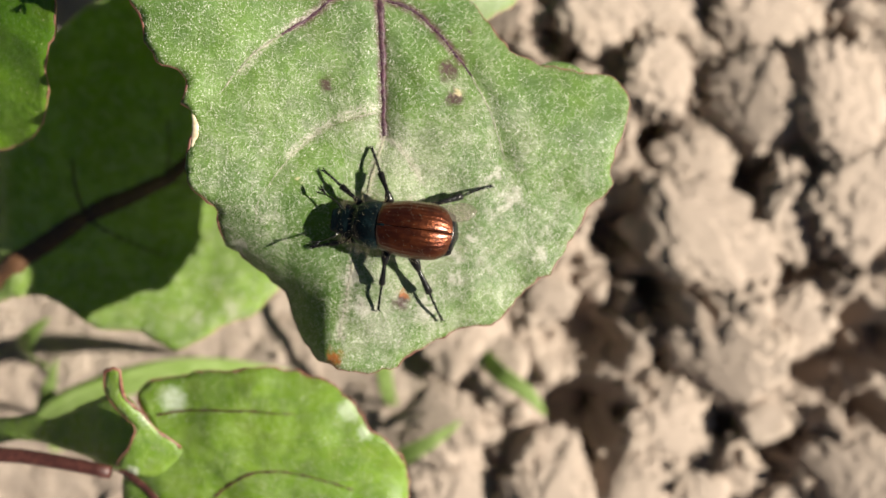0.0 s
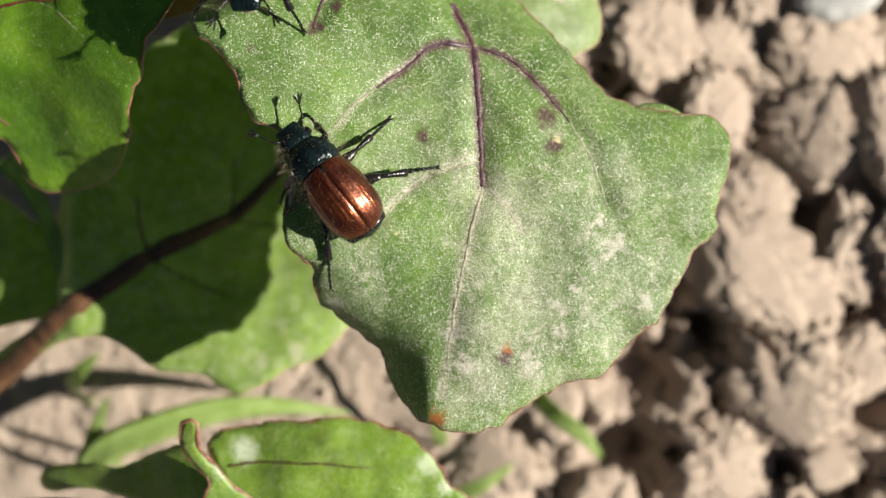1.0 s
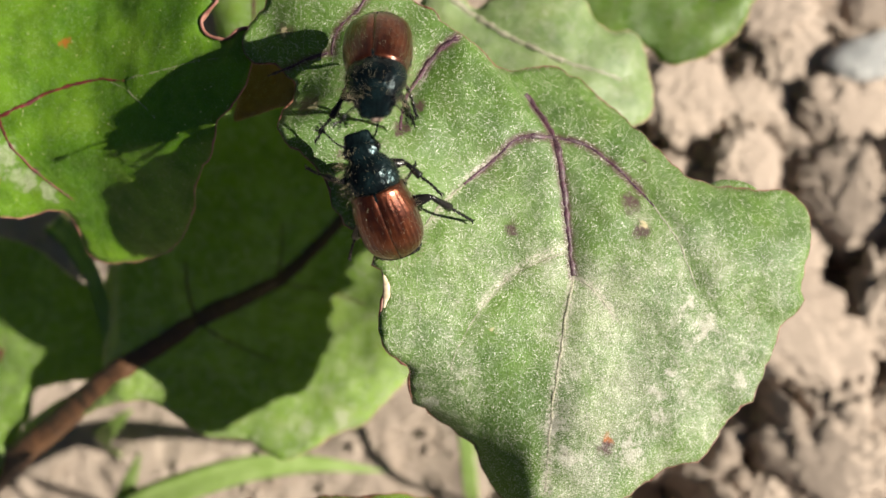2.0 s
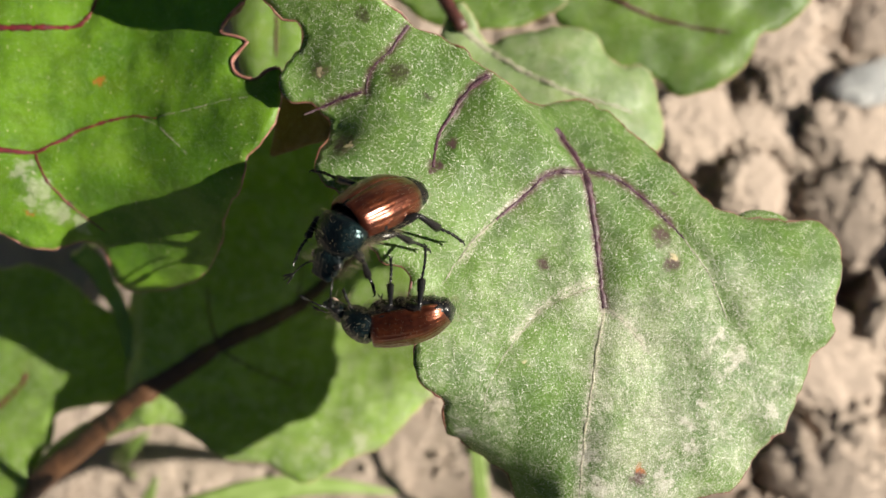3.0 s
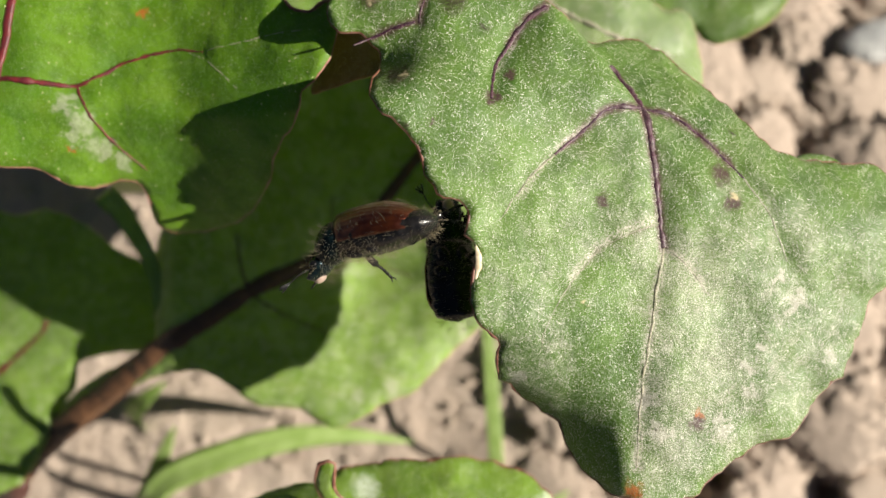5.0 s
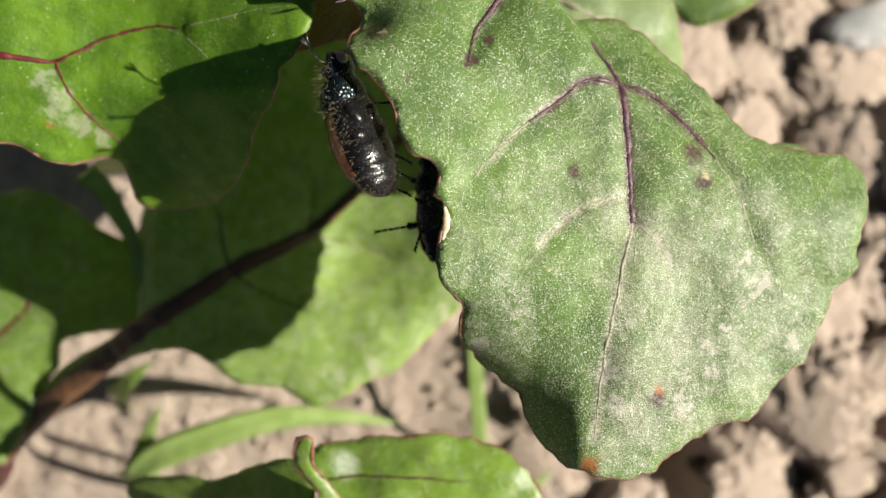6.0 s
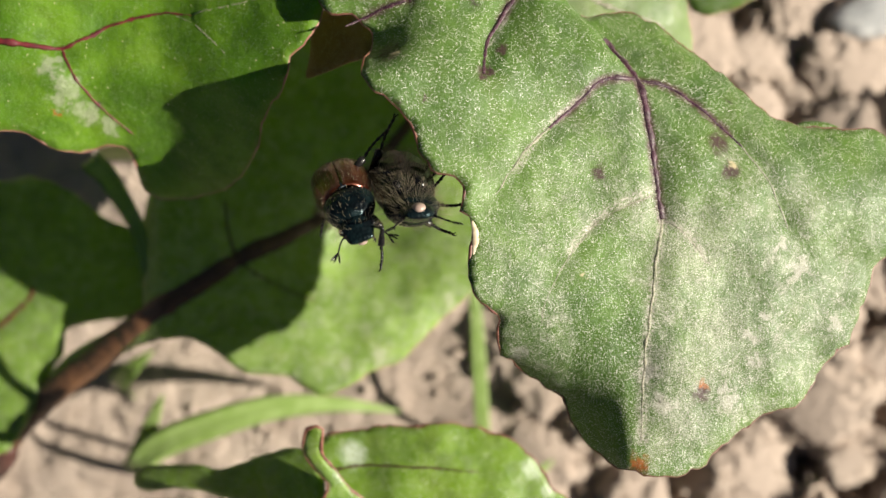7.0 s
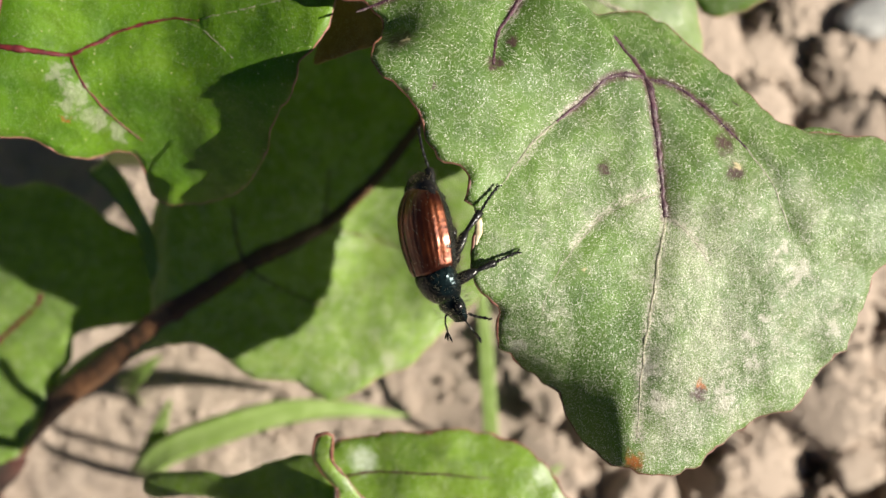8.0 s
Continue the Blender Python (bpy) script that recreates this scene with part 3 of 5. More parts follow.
def build_clods():
    """Loose clods beside the plants: large ones first, smaller ones in what room is left, then crumbs."""
    rng = random.Random(11)
    shapes = [clod_mesh(3.7 * i + 1, 5 if i < 3 else 4) for i in range(12)]
    laid = list(LUMPS)
    for low, high, tries in ((4.6, 8.5, 70), (2.6, 4.6, 130), (1.5, 2.6, 200), (0.9, 1.5, 220)):
        for k in range(tries):
            x, y, r = rng.uniform(9, 82), rng.uniform(-54, 58), rng.uniform(low, high)
            if r > 3.2 and x < 13 or len(laid) >= 290:
                continue
            if any(math.hypot(x - a, y - b) < r * 0.6 + c for a, b, c in HOLLOWS):
                continue
            if all(math.hypot(x - a, y - b) > (r + c) * 0.72 for a, b, c in laid):
                laid.append((x, y, r))
    for i, (x, y, r) in enumerate(laid):
        ob = new("clod", shapes[i % 3] if r > 5 else shapes[i % 12])
        ob.parent = ground
        ob.location = (x * MM, y * MM, (clod_noise(x, y) + r * (0.02 if r > 3 else 0.25)) * MM)
        ob.rotation_euler = (rng.uniform(-0.3, 0.3), rng.uniform(-0.3, 0.3), rng.uniform(0, 6.28)) if r > 3 else (rng.uniform(0, 6), rng.uniform(0, 6), rng.uniform(0, 6))
        ob.scale = (r * rng.uniform(0.9, 1.25), r * rng.uniform(0.85, 1.1), r * rng.uniform(0.6, 0.9))
    bm = bmesh.new()
    for k in range(1500):
        x, y = rng.uniform(-50, 82), rng.uniform(-54, 58)
        if x < 8 and rng.random() < 0.6:
            continue
        r = rng.choice((0.35, 0.5, 0.5, 0.7, 0.9))
        ball(bm, (x, y, clod_noise(x, y) + r * 0.5), (r * rng.uniform(0.8, 1.3), r * rng.uniform(0.8, 1.2), r * 0.8), 1, pose(0, 0, 0, 0, 0, rng.uniform(0, 360)))
    for v in bm.verts:
        v.co += Vector((noise.noise(v.co * 1.3), noise.noise(v.co * 1.3 + Vector((9, 0, 0))), noise.noise(v.co * 1.3 + Vector((0, 9, 0))))) * 0.22
    tagged(part("crumbs", bm, soil, ground, "loose crumbs of loam"), kind="stuff")


build_clods()


def build_stone():
    bm = bmesh.new()
    ball(bm, (0, 0, 0), (6.5, 3.4, 2.2), 4)
    for v in bm.verts:
        v.co *= 1 + 0.22 * noise.noise(v.co * 0.25) + 0.07 * noise.noise(v.co * 0.9)
    ob = part("stone", bm, stone_grey)
    ob.matrix_world = pose(64.5 * MM, 33 * MM, 2.2 * MM, 6, -4, 12)
    tagged(ob, "flat grey stone lying on the dry soil", "stone")


build_stone()


# ---- main leaf, on which the beetles meet ----
def build_main_leaf():
    outline = [(-6.8, 31.0), (-9.2, 25.8), (-10.5, 22.0), (-9.7, 19.7), (-8.3, 19.3), (-8.0, 17.9), (-9.1, 16.7), (-9.5, 15.4), (-9.0, 13.9), (-7.4, 13.7), (-6.2, 12.9), (-6.1, 12.1),
               (-6.3, 10.1), (-6.0, 8.6), (-4.6, 7.3), (-3.3, 5.7), (-2.5, 3.6), (-1.3, 3.1), (-0.4, 2.6), (-0.15, 1.8), (-0.25, 1.1), (-0.45, 0.75), (0.1, 0.4), (0.3, -0.2), (0.2, -1.5),
               (0.1, -2.5), (0.3, -4.2), (1.8, -5.7), (2.3, -8.4), (4.9, -10.5), (6.3, -11.5), (7.6, -14.0), (9.1, -15.3), (11.0, -15.8),
               (13.1, -15.9), (15.0, -15.3), (16.5, -13.9), (19.6, -12.3), (21.6, -11.6), (23.6, -8.9), (25.6, -7.1), (27.4, -3.0), (28.8, -1.1),
               (28.3, 0.1), (29.3, 4.1), (28.3, 6.4), (25.9, 6.2), (22.9, 6.7), (20.5, 7.4), (16.6, 11.3), (12.8, 14.6), (10.3, 14.9),
               (8.0, 14.5), (4.6, 16.0), (1.5, 18.3), (-0.8, 19.1), (-3.7, 22.4), (-5.2, 31.0)]
    mid = [(-5.9, 30.5), (-0.4, 21.8), (4.7, 18.6), (8.0, 14.6), (9.9, 11.9), (11.1, 9.4), (11.7, 6.5), (12.1, 3.4), (12.5, 0.3)]
    mid_low = [(12.5, 0.3), (11.9, -3.2), (11.4, -6.9), (11.1, -10.5), (10.9, -13.7)]
    sides = [[(11.1, 9.4), (8.7, 9.1), (7.3, 7.9), (5.2, 6.0), (3.3, 4.1), (1.8, 1.8)],
             [(11.4, 9.5), (13.6, 9.0), (15.9, 7.2), (18.0, 5.0), (19.7, 2.3), (20.9, -0.4)],
             [(12.3, 1.9), (10.1, 1.1), (8.2, 0.0), (6.3, -2.2), (4.9, -4.7), (4.6, -6.2)],
             [(12.5, 0.3), (13.9, -0.7), (15.4, -2.6)],
             [(4.6, 15.7), (3.2, 14.6), (2.3, 13.1), (1.3, 11.4), (1.1, 9.3)],
             [(-0.8, 18.9), (-1.9, 17.3), (-3.2, 15.9), (-3.5, 14.4)],
             [(-3.8, 14.5), (-5.9, 13.9), (-7.8, 13.0)]]
    leaf = thing("beet_leaf", "dusty green beet leaf with purple veins and a red wavy margin", "leaf")
    blade = Blade(outline, main_height, [(mid[4:], 0.35), (mid_low, 0.06)] + [(v, k) for v, k in zip(sides, (0.22, 0.22, 0.1, 0.08, 0.25, 0.2, 0.2))], 0.5, 0.32, 0.3, 0.9, 1.3, 0.3, 1.0, PIVOT, True,
                  [(mid_low, 0.42), ([(7.4, 8.1), (5.9, 6.9), (4.2, 5.0), (2.9, 3.1)], 0.28), ([(12.0, 2.1), (10.1, 1.5), (8.2, 0.3), (6.3, -1.9)], 0.3), ([(12.5, 0.3), (13.9, -0.5), (15.3, -2.4)], 0.3), ([(3.3, 14.3), (2.4, 12.8), (1.5, 11.2)], 0.16)])
    part("blade", blade.bm, leaf_dusty, leaf)
    blade.margin(0.12, leaf, rim_red)
    blade.vein("midrib", [(9.3, 12.6)] + mid[4:], 0.28, 0.14, leaf, vein_purple, "dark purple midrib")
    blade.vein("vein", mid_low, 0.12, 0.05, leaf, vein_pale, "faded end of the midrib", 0.0, 0.22)
    for v, r0, r1, m in zip(sides, (0.15, 0.13, 0.05, 0.04, 0.17, 0.11, 0.11), (0.04, 0.04, 0.03, 0.03, 0.11, 0.06, 0.06),
                            (vein_purple, vein_purple, vein_pale, vein_pale, vein_purple, vein_purple, vein_purple)):
        k = (len(v) + 2) // 2
        if m is vein_purple and len(v) > 5:
            blade.vein("vein", v[:k], r0, r0 * 0.6, leaf, m)
            blade.vein("vein", v[k - 1:], r0 * 0.5, r1, leaf, vein_pale, "pale end of a side vein")
        else:
            blade.vein("vein", v, r0, r1, leaf, m)
    petiole(leaf, [(-5.9, 29.0, 68.2), (-8, 37, 66), (-12, 48, 50), (-16, 58, 22), (-18, 62, -3)], 1.3, 2.2, vein_wine, PIVOT)
    bm = bmesh.new()
    path = blade.place(spline([(0.25, 0.15, 0), (0.4, -0.3, 0), (0.46, -0.9, 0), (0.4, -1.5, 0), (0.3, -2.0, 0)], False, 0.15), -0.02)
    tube(bm, path, [0.05 + 0.25 * math.sin(math.pi * (i / (len(path) - 1))) * (0.85 + 0.5 * noise.noise(path[i] * 2.5)) for i in range(len(path))], 8, 0.4)
    part("torn_edge", bm, scar, leaf, "dry cream scar on the torn margin")
    fold = Blade([(-9.2, 15.7), (-7.4, 14.7), (-6.3, 13.8), (-6.0, 12.3), (-7.4, 11.7), (-9.2, 11.3), (-10.4, 11.0), (-11.2, 10.9), (-10.8, 12.4), (-10.7, 14.6)],
                 lambda x, y: 61.6 - 0.4 * max(0.0, -7.0 - x) - 0.3 * max(0.0, 12.0 - y), (), 0.4, 0.25, 0.12, 0.3, 1.0, 0.15, 2.0, PIVOT)
    part("curled_margin", fold.bm, curl_brown, leaf, "brown-purple underside of the curled margin")
    tip = Blade([(22.3, 6.3), (23.4, 7.2), (24.7, 7.3), (26.2, 6.8), (26.4, 6.0), (24.1, 5.6)], lambda x, y: 60.2, (), 0.5, 0.25, 0.05, 0.3, 1.0, 0.1, 4.0, PIVOT)
    part("curled_lobe", tip.bm, leaf_dusty, leaf, "small lobe bent down behind the margin")
    return leaf


main_leaf = build_main_leaf()


# ---- other leaves of the plants ----
def simple_leaf(name, label, outline, height, veins, material, seed, rim=rim_red, rim_r=0.12, stalk=None, vein_m=vein_red, step=0.8, roll=1.0, scallop=0.15):
    leaf = thing(name, label, "leaf")
    blade = Blade(outline, height, [(v, 0.25) for v, _, _ in veins], step, 0.32, scallop, roll, 1.6, 0.35, seed)
    part("blade", blade.bm, material, leaf)
    if rim:
        blade.margin(rim_r, leaf, rim)
    for i, (v, r0, r1) in enumerate(veins):
        blade.vein("midrib" if i == 0 else "vein", v, r0, r1, leaf, vein_m, "", 0.05, 0.42)
    if stalk:
        petiole(leaf, *stalk)
    return leaf, blade


def upper_height(x, y):
    return 62.4 + 0.33 * (min(-11.0, max(x, -22.0)) + 12) + 0.2 * max(0.0, -26 - x) - 0.83 * max(0.0, 9.2 - y) * min(1.0, max(0.35, (x + 38) / 10))


upper_leaf, upper_blade = simple_leaf(
    "beet_leaf", "bright green beet leaf with red veins and frilled red margin",
    [(-41.2, 34.5), (-42.5, 17.4), (-37.6, 6.3), (-34.6, 5.6), (-31.9, 5.5), (-30.7, 4.6), (-29.0, 4.4), (-27.0, 5.0), (-25.7, 4.7), (-25.4, 3.2), (-25.2, 1.8), (-24.2, 1.2), (-21.8, 1.3), (-18.8, 1.9), (-17.0, 3.0), (-15.3, 4.9), (-14.2, 7.1), (-12.6, 8.9), (-12.1, 10.5), (-11.2, 11.2), (-10.2, 12.8), (-9.7, 14.6), (-9.9, 16.7), (-10.7, 16.7), (-11.7, 16.1), (-13.1, 16.5), (-13.5, 17.4), (-12.9, 18.1), (-12.3, 18.7), (-13.1, 19.1), (-14.3, 19.5), (-13.8, 20.5), (-12.7, 21.6), (-12.3, 24.1), (-13.3, 30.2), (-21.5, 37.2)],
    upper_height,
    [([(-31.3, 31.3), (-31.8, 24.2), (-32.3, 21.5), (-32.8, 18.5), (-33.7, 12.9), (-35.2, 8.3)], 0.5, 0.25),
     ([(-35.1, 11.6), (-32.9, 11.6), (-28.9, 11.4), (-25.7, 13.1), (-22.1, 14.1), (-19.6, 13.8)], 0.22, 0.06),
     ([(-28.9, 11.4), (-27.9, 9.4), (-26.7, 7.5), (-24.9, 5.7)], 0.1, 0.04),
     ([(-31.9, 20.6), (-28.6, 20.8), (-26.1, 21.2), (-24.9, 22.9), (-23.9, 25.6)], 0.24, 0.1)],
    leaf_upper, 12.0, rim_pink, 0.1, ([(-31.4, 31.4, 62.3), (-31, 39, 60), (-29, 52, 40), (-26, 62, 10), (-25, 64, -3)], 0.9, 2.0, vein_wine), vein_red, 0.6)
upper_blade.vein("vein", [(-19.6, 13.8), (-16.6, 14.2), (-13.9, 14.6), (-11.5, 14.7)], 0.035, 0.02, upper_leaf, vein_pale, "thin pale vein")
upper_blade.vein("vein", [(-20.8, 13.9), (-18.9, 12.8), (-16.8, 10.8)], 0.035, 0.02, upper_leaf, vein_pale, "thin pale vein")
bm = bmesh.new()
frill = upper_blade.place(spline([(-9.9, 16.7, 0), (-10.7, 16.7, 0), (-11.7, 16.1, 0), (-13.1, 16.5, 0), (-13.5, 17.4, 0), (-12.9, 18.1, 0), (-12.3, 18.7, 0), (-13.1, 19.1, 0), (-14.3, 19.5, 0), (-13.8, 20.5, 0), (-12.7, 21.6, 0)], False, 0.3), 0.1)
tube(bm, frill, [0.12 + 0.05 * noise.noise(q * 1.2) for q in frill], 8)
part("rolled_margin", bm, rim_pink, upper_leaf, "pink rolled frill of the margin")

simple_leaf("beet_leaf", "broad half-shaded green beet leaf with thick wine-red midrib",
            [(-45.8, -21.6), (-40.2, -17.7), (-35.0, -14.6), (-29.4, -12.2), (-25.4, -11.8),
             (-22.7, -13.2), (-19.9, -15.1), (-16.1, -15.4), (-13.9, -16.7),
             (-12.2, -17.2), (-10.0, -16.3), (-7.3, -14.7), (-5.1, -14.1), (-2.9, -11.8), (-0.7, -9.6), (1.5, -7.6), (5.3, -2.9), (6.8, 3.8),
             (4.5, 11.0), (-1.1, 16.4), (-9.4, 19.5), (-17.6, 18.2), (-25.7, 11.5), (-29.8, 2.1), (-30.8, -3.1), (-30.3, -9.6), (-35.0, -11.8), (-41.0, -15.3)],
            lambda x, y: 39.5 - 0.06 * (x + 10) - 0.6 * max(0.0, -28 - x) - 3.8 * math.exp(-(x + 9.5) ** 2 / 46 - (y + 1.5) ** 2 / 32),
            [([(-49.2, -24.9), (-45.0, -20.8), (-36.5, -14.7), (-29.5, -9.7), (-21.1, -4.1), (-14.1, -0.1), (-7.6, 5.8), (-3.2, 11.4)], 1.65, 0.5),
             ([(-21.1, -4.1), (-22.0, -0.5), (-22.3, 2.2)], 0.16, 0.08), ([(-21.1, -4.1), (-17.3, -6.5), (-13.4, -8.1)], 0.13, 0.05),
             ([(-14.1, -0.1), (-13.3, 2.9), (-13.1, 5.7)], 0.14, 0.07), ([(-14.1, -0.4), (-9.7, -1.1), (-5.2, -2.5)], 0.1, 0.05)],
            leaf_broad, 31.0, rim_pale, 0.1, ([(-49.2, -24.9, 29.4), (-52.2, -28.4, 24.1), (-66, -38, 8), (-69, -40, -3)], 1.6, 2.3, vein_wine), vein_brown)

simple_leaf("beet_leaf", "shaded green beet leaf with a red vein and a sunlit tip",
            [(-58.3, 6.3), (-48.8, 3.9), (-45.1, 4.4), (-40.6, 2.9), (-37.0, 0.3), (-34.8, -0.7), (-33.5, -1.4), (-31.7, -3.0), (-31.3, -5.9), (-31.4, -9.9), (-37.5, -11.0),
             (-40.8, -12.1), (-40.9, -14.4), (-42.4, -16.4), (-43.6, -18.5), (-44.1, -20.3), (-46.0, -23.7), (-48.5, -25.7), (-57.9, -27.7), (-64.1, -11.1)],
            lambda x, y: 33 + 0.1 * (x + 42), [([(-44.3, -7.4), (-44.8, -8.8), (-48.6, -12.3), (-52.9, -16.0), (-62.2, -17.8)], 0.16, 0.4)],
            leaf_bright, 44.0, None, 0.1, ([(-62.2, -17.8, 31.0), (-67, -19, 29), (-78, -22, 12), (-82, -23, -3)], 0.8, 1.6, vein_wine), vein_red)

low_leaf, low_blade = simple_leaf(
    "beet_leaf", "glossy green beet leaf, one side folded over, frilled margin",
    [(-8.3, -23.8), (-10.0, -21.7), (-11.3, -19.7), (-10.9, -18.3), (-8.6, -17.8), (-6.3, -17.4), (-3.6, -17.2), (-0.8, -17.0), (1.9, -17.4), (4.7, -18.4),
     (6.5, -19.8), (7.8, -21.7), (9.7, -23.6), (10.7, -25.4), (10.8, -28.2), (9.6, -31.5), (3.5, -35.6), (-4.9, -37.0), (-11.3, -33.6), (-13.5, -29.4), (-13.4, -26.6), (-11.5, -24.7)],
    lambda x, y: 53 + 0.6 * math.sin(y * 0.5) - 0.01 * (x - 1) ** 2,
    [([(-13.8, -25.5), (-10.6, -27.9), (-7.0, -32.7)], 0.5, 0.2), ([(-5.2, -27.7), (-2.3, -25.7), (0.4, -25.4), (3.6, -26.1), (6.4, -27.2)], 0.14, 0.06),
     ([(-9.7, -20.8), (-7.3, -20.4), (-2.7, -20.3), (1.9, -20.6)], 0.1, 0.05)],
    leaf_low, 52.0, rim_red, 0.15, ([(-13.5, -25.4, 52.4), (-18, -24.6, 52), (-23, -24.1, 51.5), (-30, -24.6, 51), (-42, -25.6, 49), (-58, -28, 40), (-72, -33, 12), (-75, -35, -3)], 0.55, 1.5, vein_wine), vein_wine, 0.55, 1.0, 0.26)


def add_low_folds():
    strip = Blade([(-11.8, -24.1), (-10.5, -22.4), (-9.9, -20.7), (-11.1, -19.1), (-11.7, -17.5), (-11.3, -16.1), (-10.6, -15.8), (-10.1, -16.0), (-10.3, -17.9),
                   (-9.5, -19.4), (-8.2, -21.3), (-6.8, -23.1), (-9.0, -25.0)], lambda x, y: 57.0 + 0.35 * max(-8, y + 19) - 0.2 * abs(x + 10.2), (), 0.45, 0.3, 0.1, 0.6, 0.8, 0.1, 61.0)
    part("curled_margin", strip.bm, leaf_low, low_leaf, "frilled margin curled up and over")
    strip.margin(0.17, low_leaf, rim_red, 0.0, 0.75)
    wing = Blade([(-28.3, -23.0), (-22.6, -21.7), (-19.8, -21.7), (-16.1, -20.0), (-13.0, -18.9), (-10.8, -19.6), (-10.5, -22.0), (-11.0, -24.2), (-13.8, -25.4), (-17.6, -24.4),
                  (-22.7, -24.0), (-28.3, -24.9)], lambda x, y: 45.0 + 0.5 * (x + 28) + 0.1 * (y + 24), (), 0.7, 0.3, 0.1, 0.5, 1.2, 0.2, 63.0)
    part("folded_side", wing.bm, leaf_low, low_leaf, "folded side turned away from the sun")


add_low_folds()

# the lobe hidden below the dusty leaf is added to shade the broad leaf
simple_leaf("beet_leaf", "pale green beet leaf behind the dusty one", [(2.5, 26.3), (5.2, 23.1), (7.0, 23.7), (10.5, 24.1), (12.9, 24.3), (14.7, 23.8), (15.8, 22.0), (17.1, 21.3),
            (19.4, 21.6), (20.3, 20.1), (20.5, 18.6), (21.0, 16.6), (20.6, 14.1), (17.5, 11.8), (16.0, 6.0), (13.0, 3.4), (8.0, 3.2), (3.0, 3.4), (-0.5, 5.5), (-3.0, 9.0), (-3.8, 13.0), (-3.4, 17.0), (-0.5, 20.0)],
            lambda x, y: 50 - 0.04 * max(0.0, x - 12) ** 2, [([(3.0, 24.0), (8, 20.5), (13, 18.2), (18, 17)], 0.3, 0.1)], leaf_pale, 71.0, rim_pale, 0.1,
            ([(3, 24, 50), (0, 30, 47), (-4, 42, 30), (-6, 50, 6), (-6, 51, -3)], 0.6, 1.6, vein_wine), vein_pale)
simple_leaf("beet_leaf", "bright green beet leaf low behind the others", [(10.7, 32.9), (12.0, 28.3), (14.5, 26.0), (17.8, 23.2), (22.2, 22.1), (23.4, 20.8), (25.0, 20.6), (27.8, 21.5),
            (30.6, 23.5), (31.9, 26.3), (34.0, 27.1), (36.3, 29.0), (37.3, 31.7), (35.6, 41.0), (23.2, 44.5), (14.1, 41.0)],
            lambda x, y: 42 - 0.02 * (y - 30) ** 2 * 0.5, [([(10.5, 37), (16, 31), (22, 28), (29, 26.5)], 0.4, 0.12), ([(16, 31), (19, 34), (24, 37)], 0.2, 0.08)], leaf_deep, 83.0, rim_pale, 0.1,
            ([(10.5, 37, 42), (6, 44, 36), (3, 52, 14), (2, 54, -3)], 0.7, 1.7, vein_wine), vein_wine)
simple_leaf("beet_leaf", "sunlit green beet leaf under the upper leaves", [(-5.5, 32.1), (-2.7, 28.7), (0.0, 26.9), (3.3, 26.3), (7.1, 26.4), (10.9, 27.7), (13.1, 29.8), (12.1, 37.7), (3.9, 42.2), (-2.7, 38.8)],
            lambda x, y: 44.0, [([(-3, 40), (2, 35), (8, 31)], 0.4, 0.15)], leaf_deep, 95.0, rim_pale, 0.1, ([(-3, 40, 44), (-8, 47, 36), (-12, 55, 12), (-13, 57, -3)], 0.7, 1.6, vein_wine), vein_wine)
simple_leaf("beet_leaf", "small bright green beet leaf deep between the others", [(-19.7, 33.4), (-18.5, 24.7), (-16.9, 20.9), (-13.2, 20.9), (-10.0, 23.6), (-10.6, 29.0), (-12.3, 34.5), (-16.6, 36.7)],
            lambda x, y: 46.0 - 0.05 * (x + 14.5) ** 2, [([(-15, 36), (-14.5, 29), (-14.3, 23)], 0.3, 0.1)], leaf_bright, 99.0, None, 0.1, ([(-15, 36, 46), (-16, 44, 36), (-18, 52, 10), (-18, 53, -3)], 0.5, 1.4, vein_wine), vein_wine)


# ---- grass ----
def grass_blade(points, width, label):
    """A blade folded along its keel, from a path of 3D points, standing on the soil."""
    path = spline(points, False, 0.8)
    k = len(path)
    bm = bmesh.new()
    rows = []
    for i, q in enumerate(path):
        d = (path[min(i + 1, k - 1)] - path[max(i - 1, 0)]).normalized()
        side = d.cross(Vector((0, 0, 1)))
        side = side.normalized() if side.length > 0.05 else Vector((1, 0, 0))
        up = side.cross(d)
        u = i / (k - 1)
        w = width * (0.55 + 0.45 * min(1, u * 4)) * (1 - max(0, (u - 0.45) / 0.55) ** 2.2) + 0.05
        lift = 0.25 * w
        rows.append([bm.verts.new(q + side * w * s + up * (lift * abs(s) + o)) for s, o in ((-1, 0), (-0.5, -0.02), (0, 0), (0.5, -0.02), (1, 0), (0.5, -0.14), (0, -0.16), (-0.5, -0.14))])
    for a, b in zip(rows, rows[1:]):
        for j in range(8):
            bm.faces.new((a[j], b[j], b[(j + 1) % 8], a[(j + 1) % 8]))
    bm.faces.new(rows[0])
    bm.faces.new(rows[-1][::-1])
    ob = thing("grass_blade", label, "grass", "grass blades in the soil")
    part("blade", bm, grass_green, ob)
    bm = bmesh.new()
    tube(bm, [q + Vector((0, 0, 0.03)) for q in path], [0.13 - 0.1 * i / (k - 1) for i in range(k)], 5)
    part("keel", bm, grass_green, ob)
    return ob


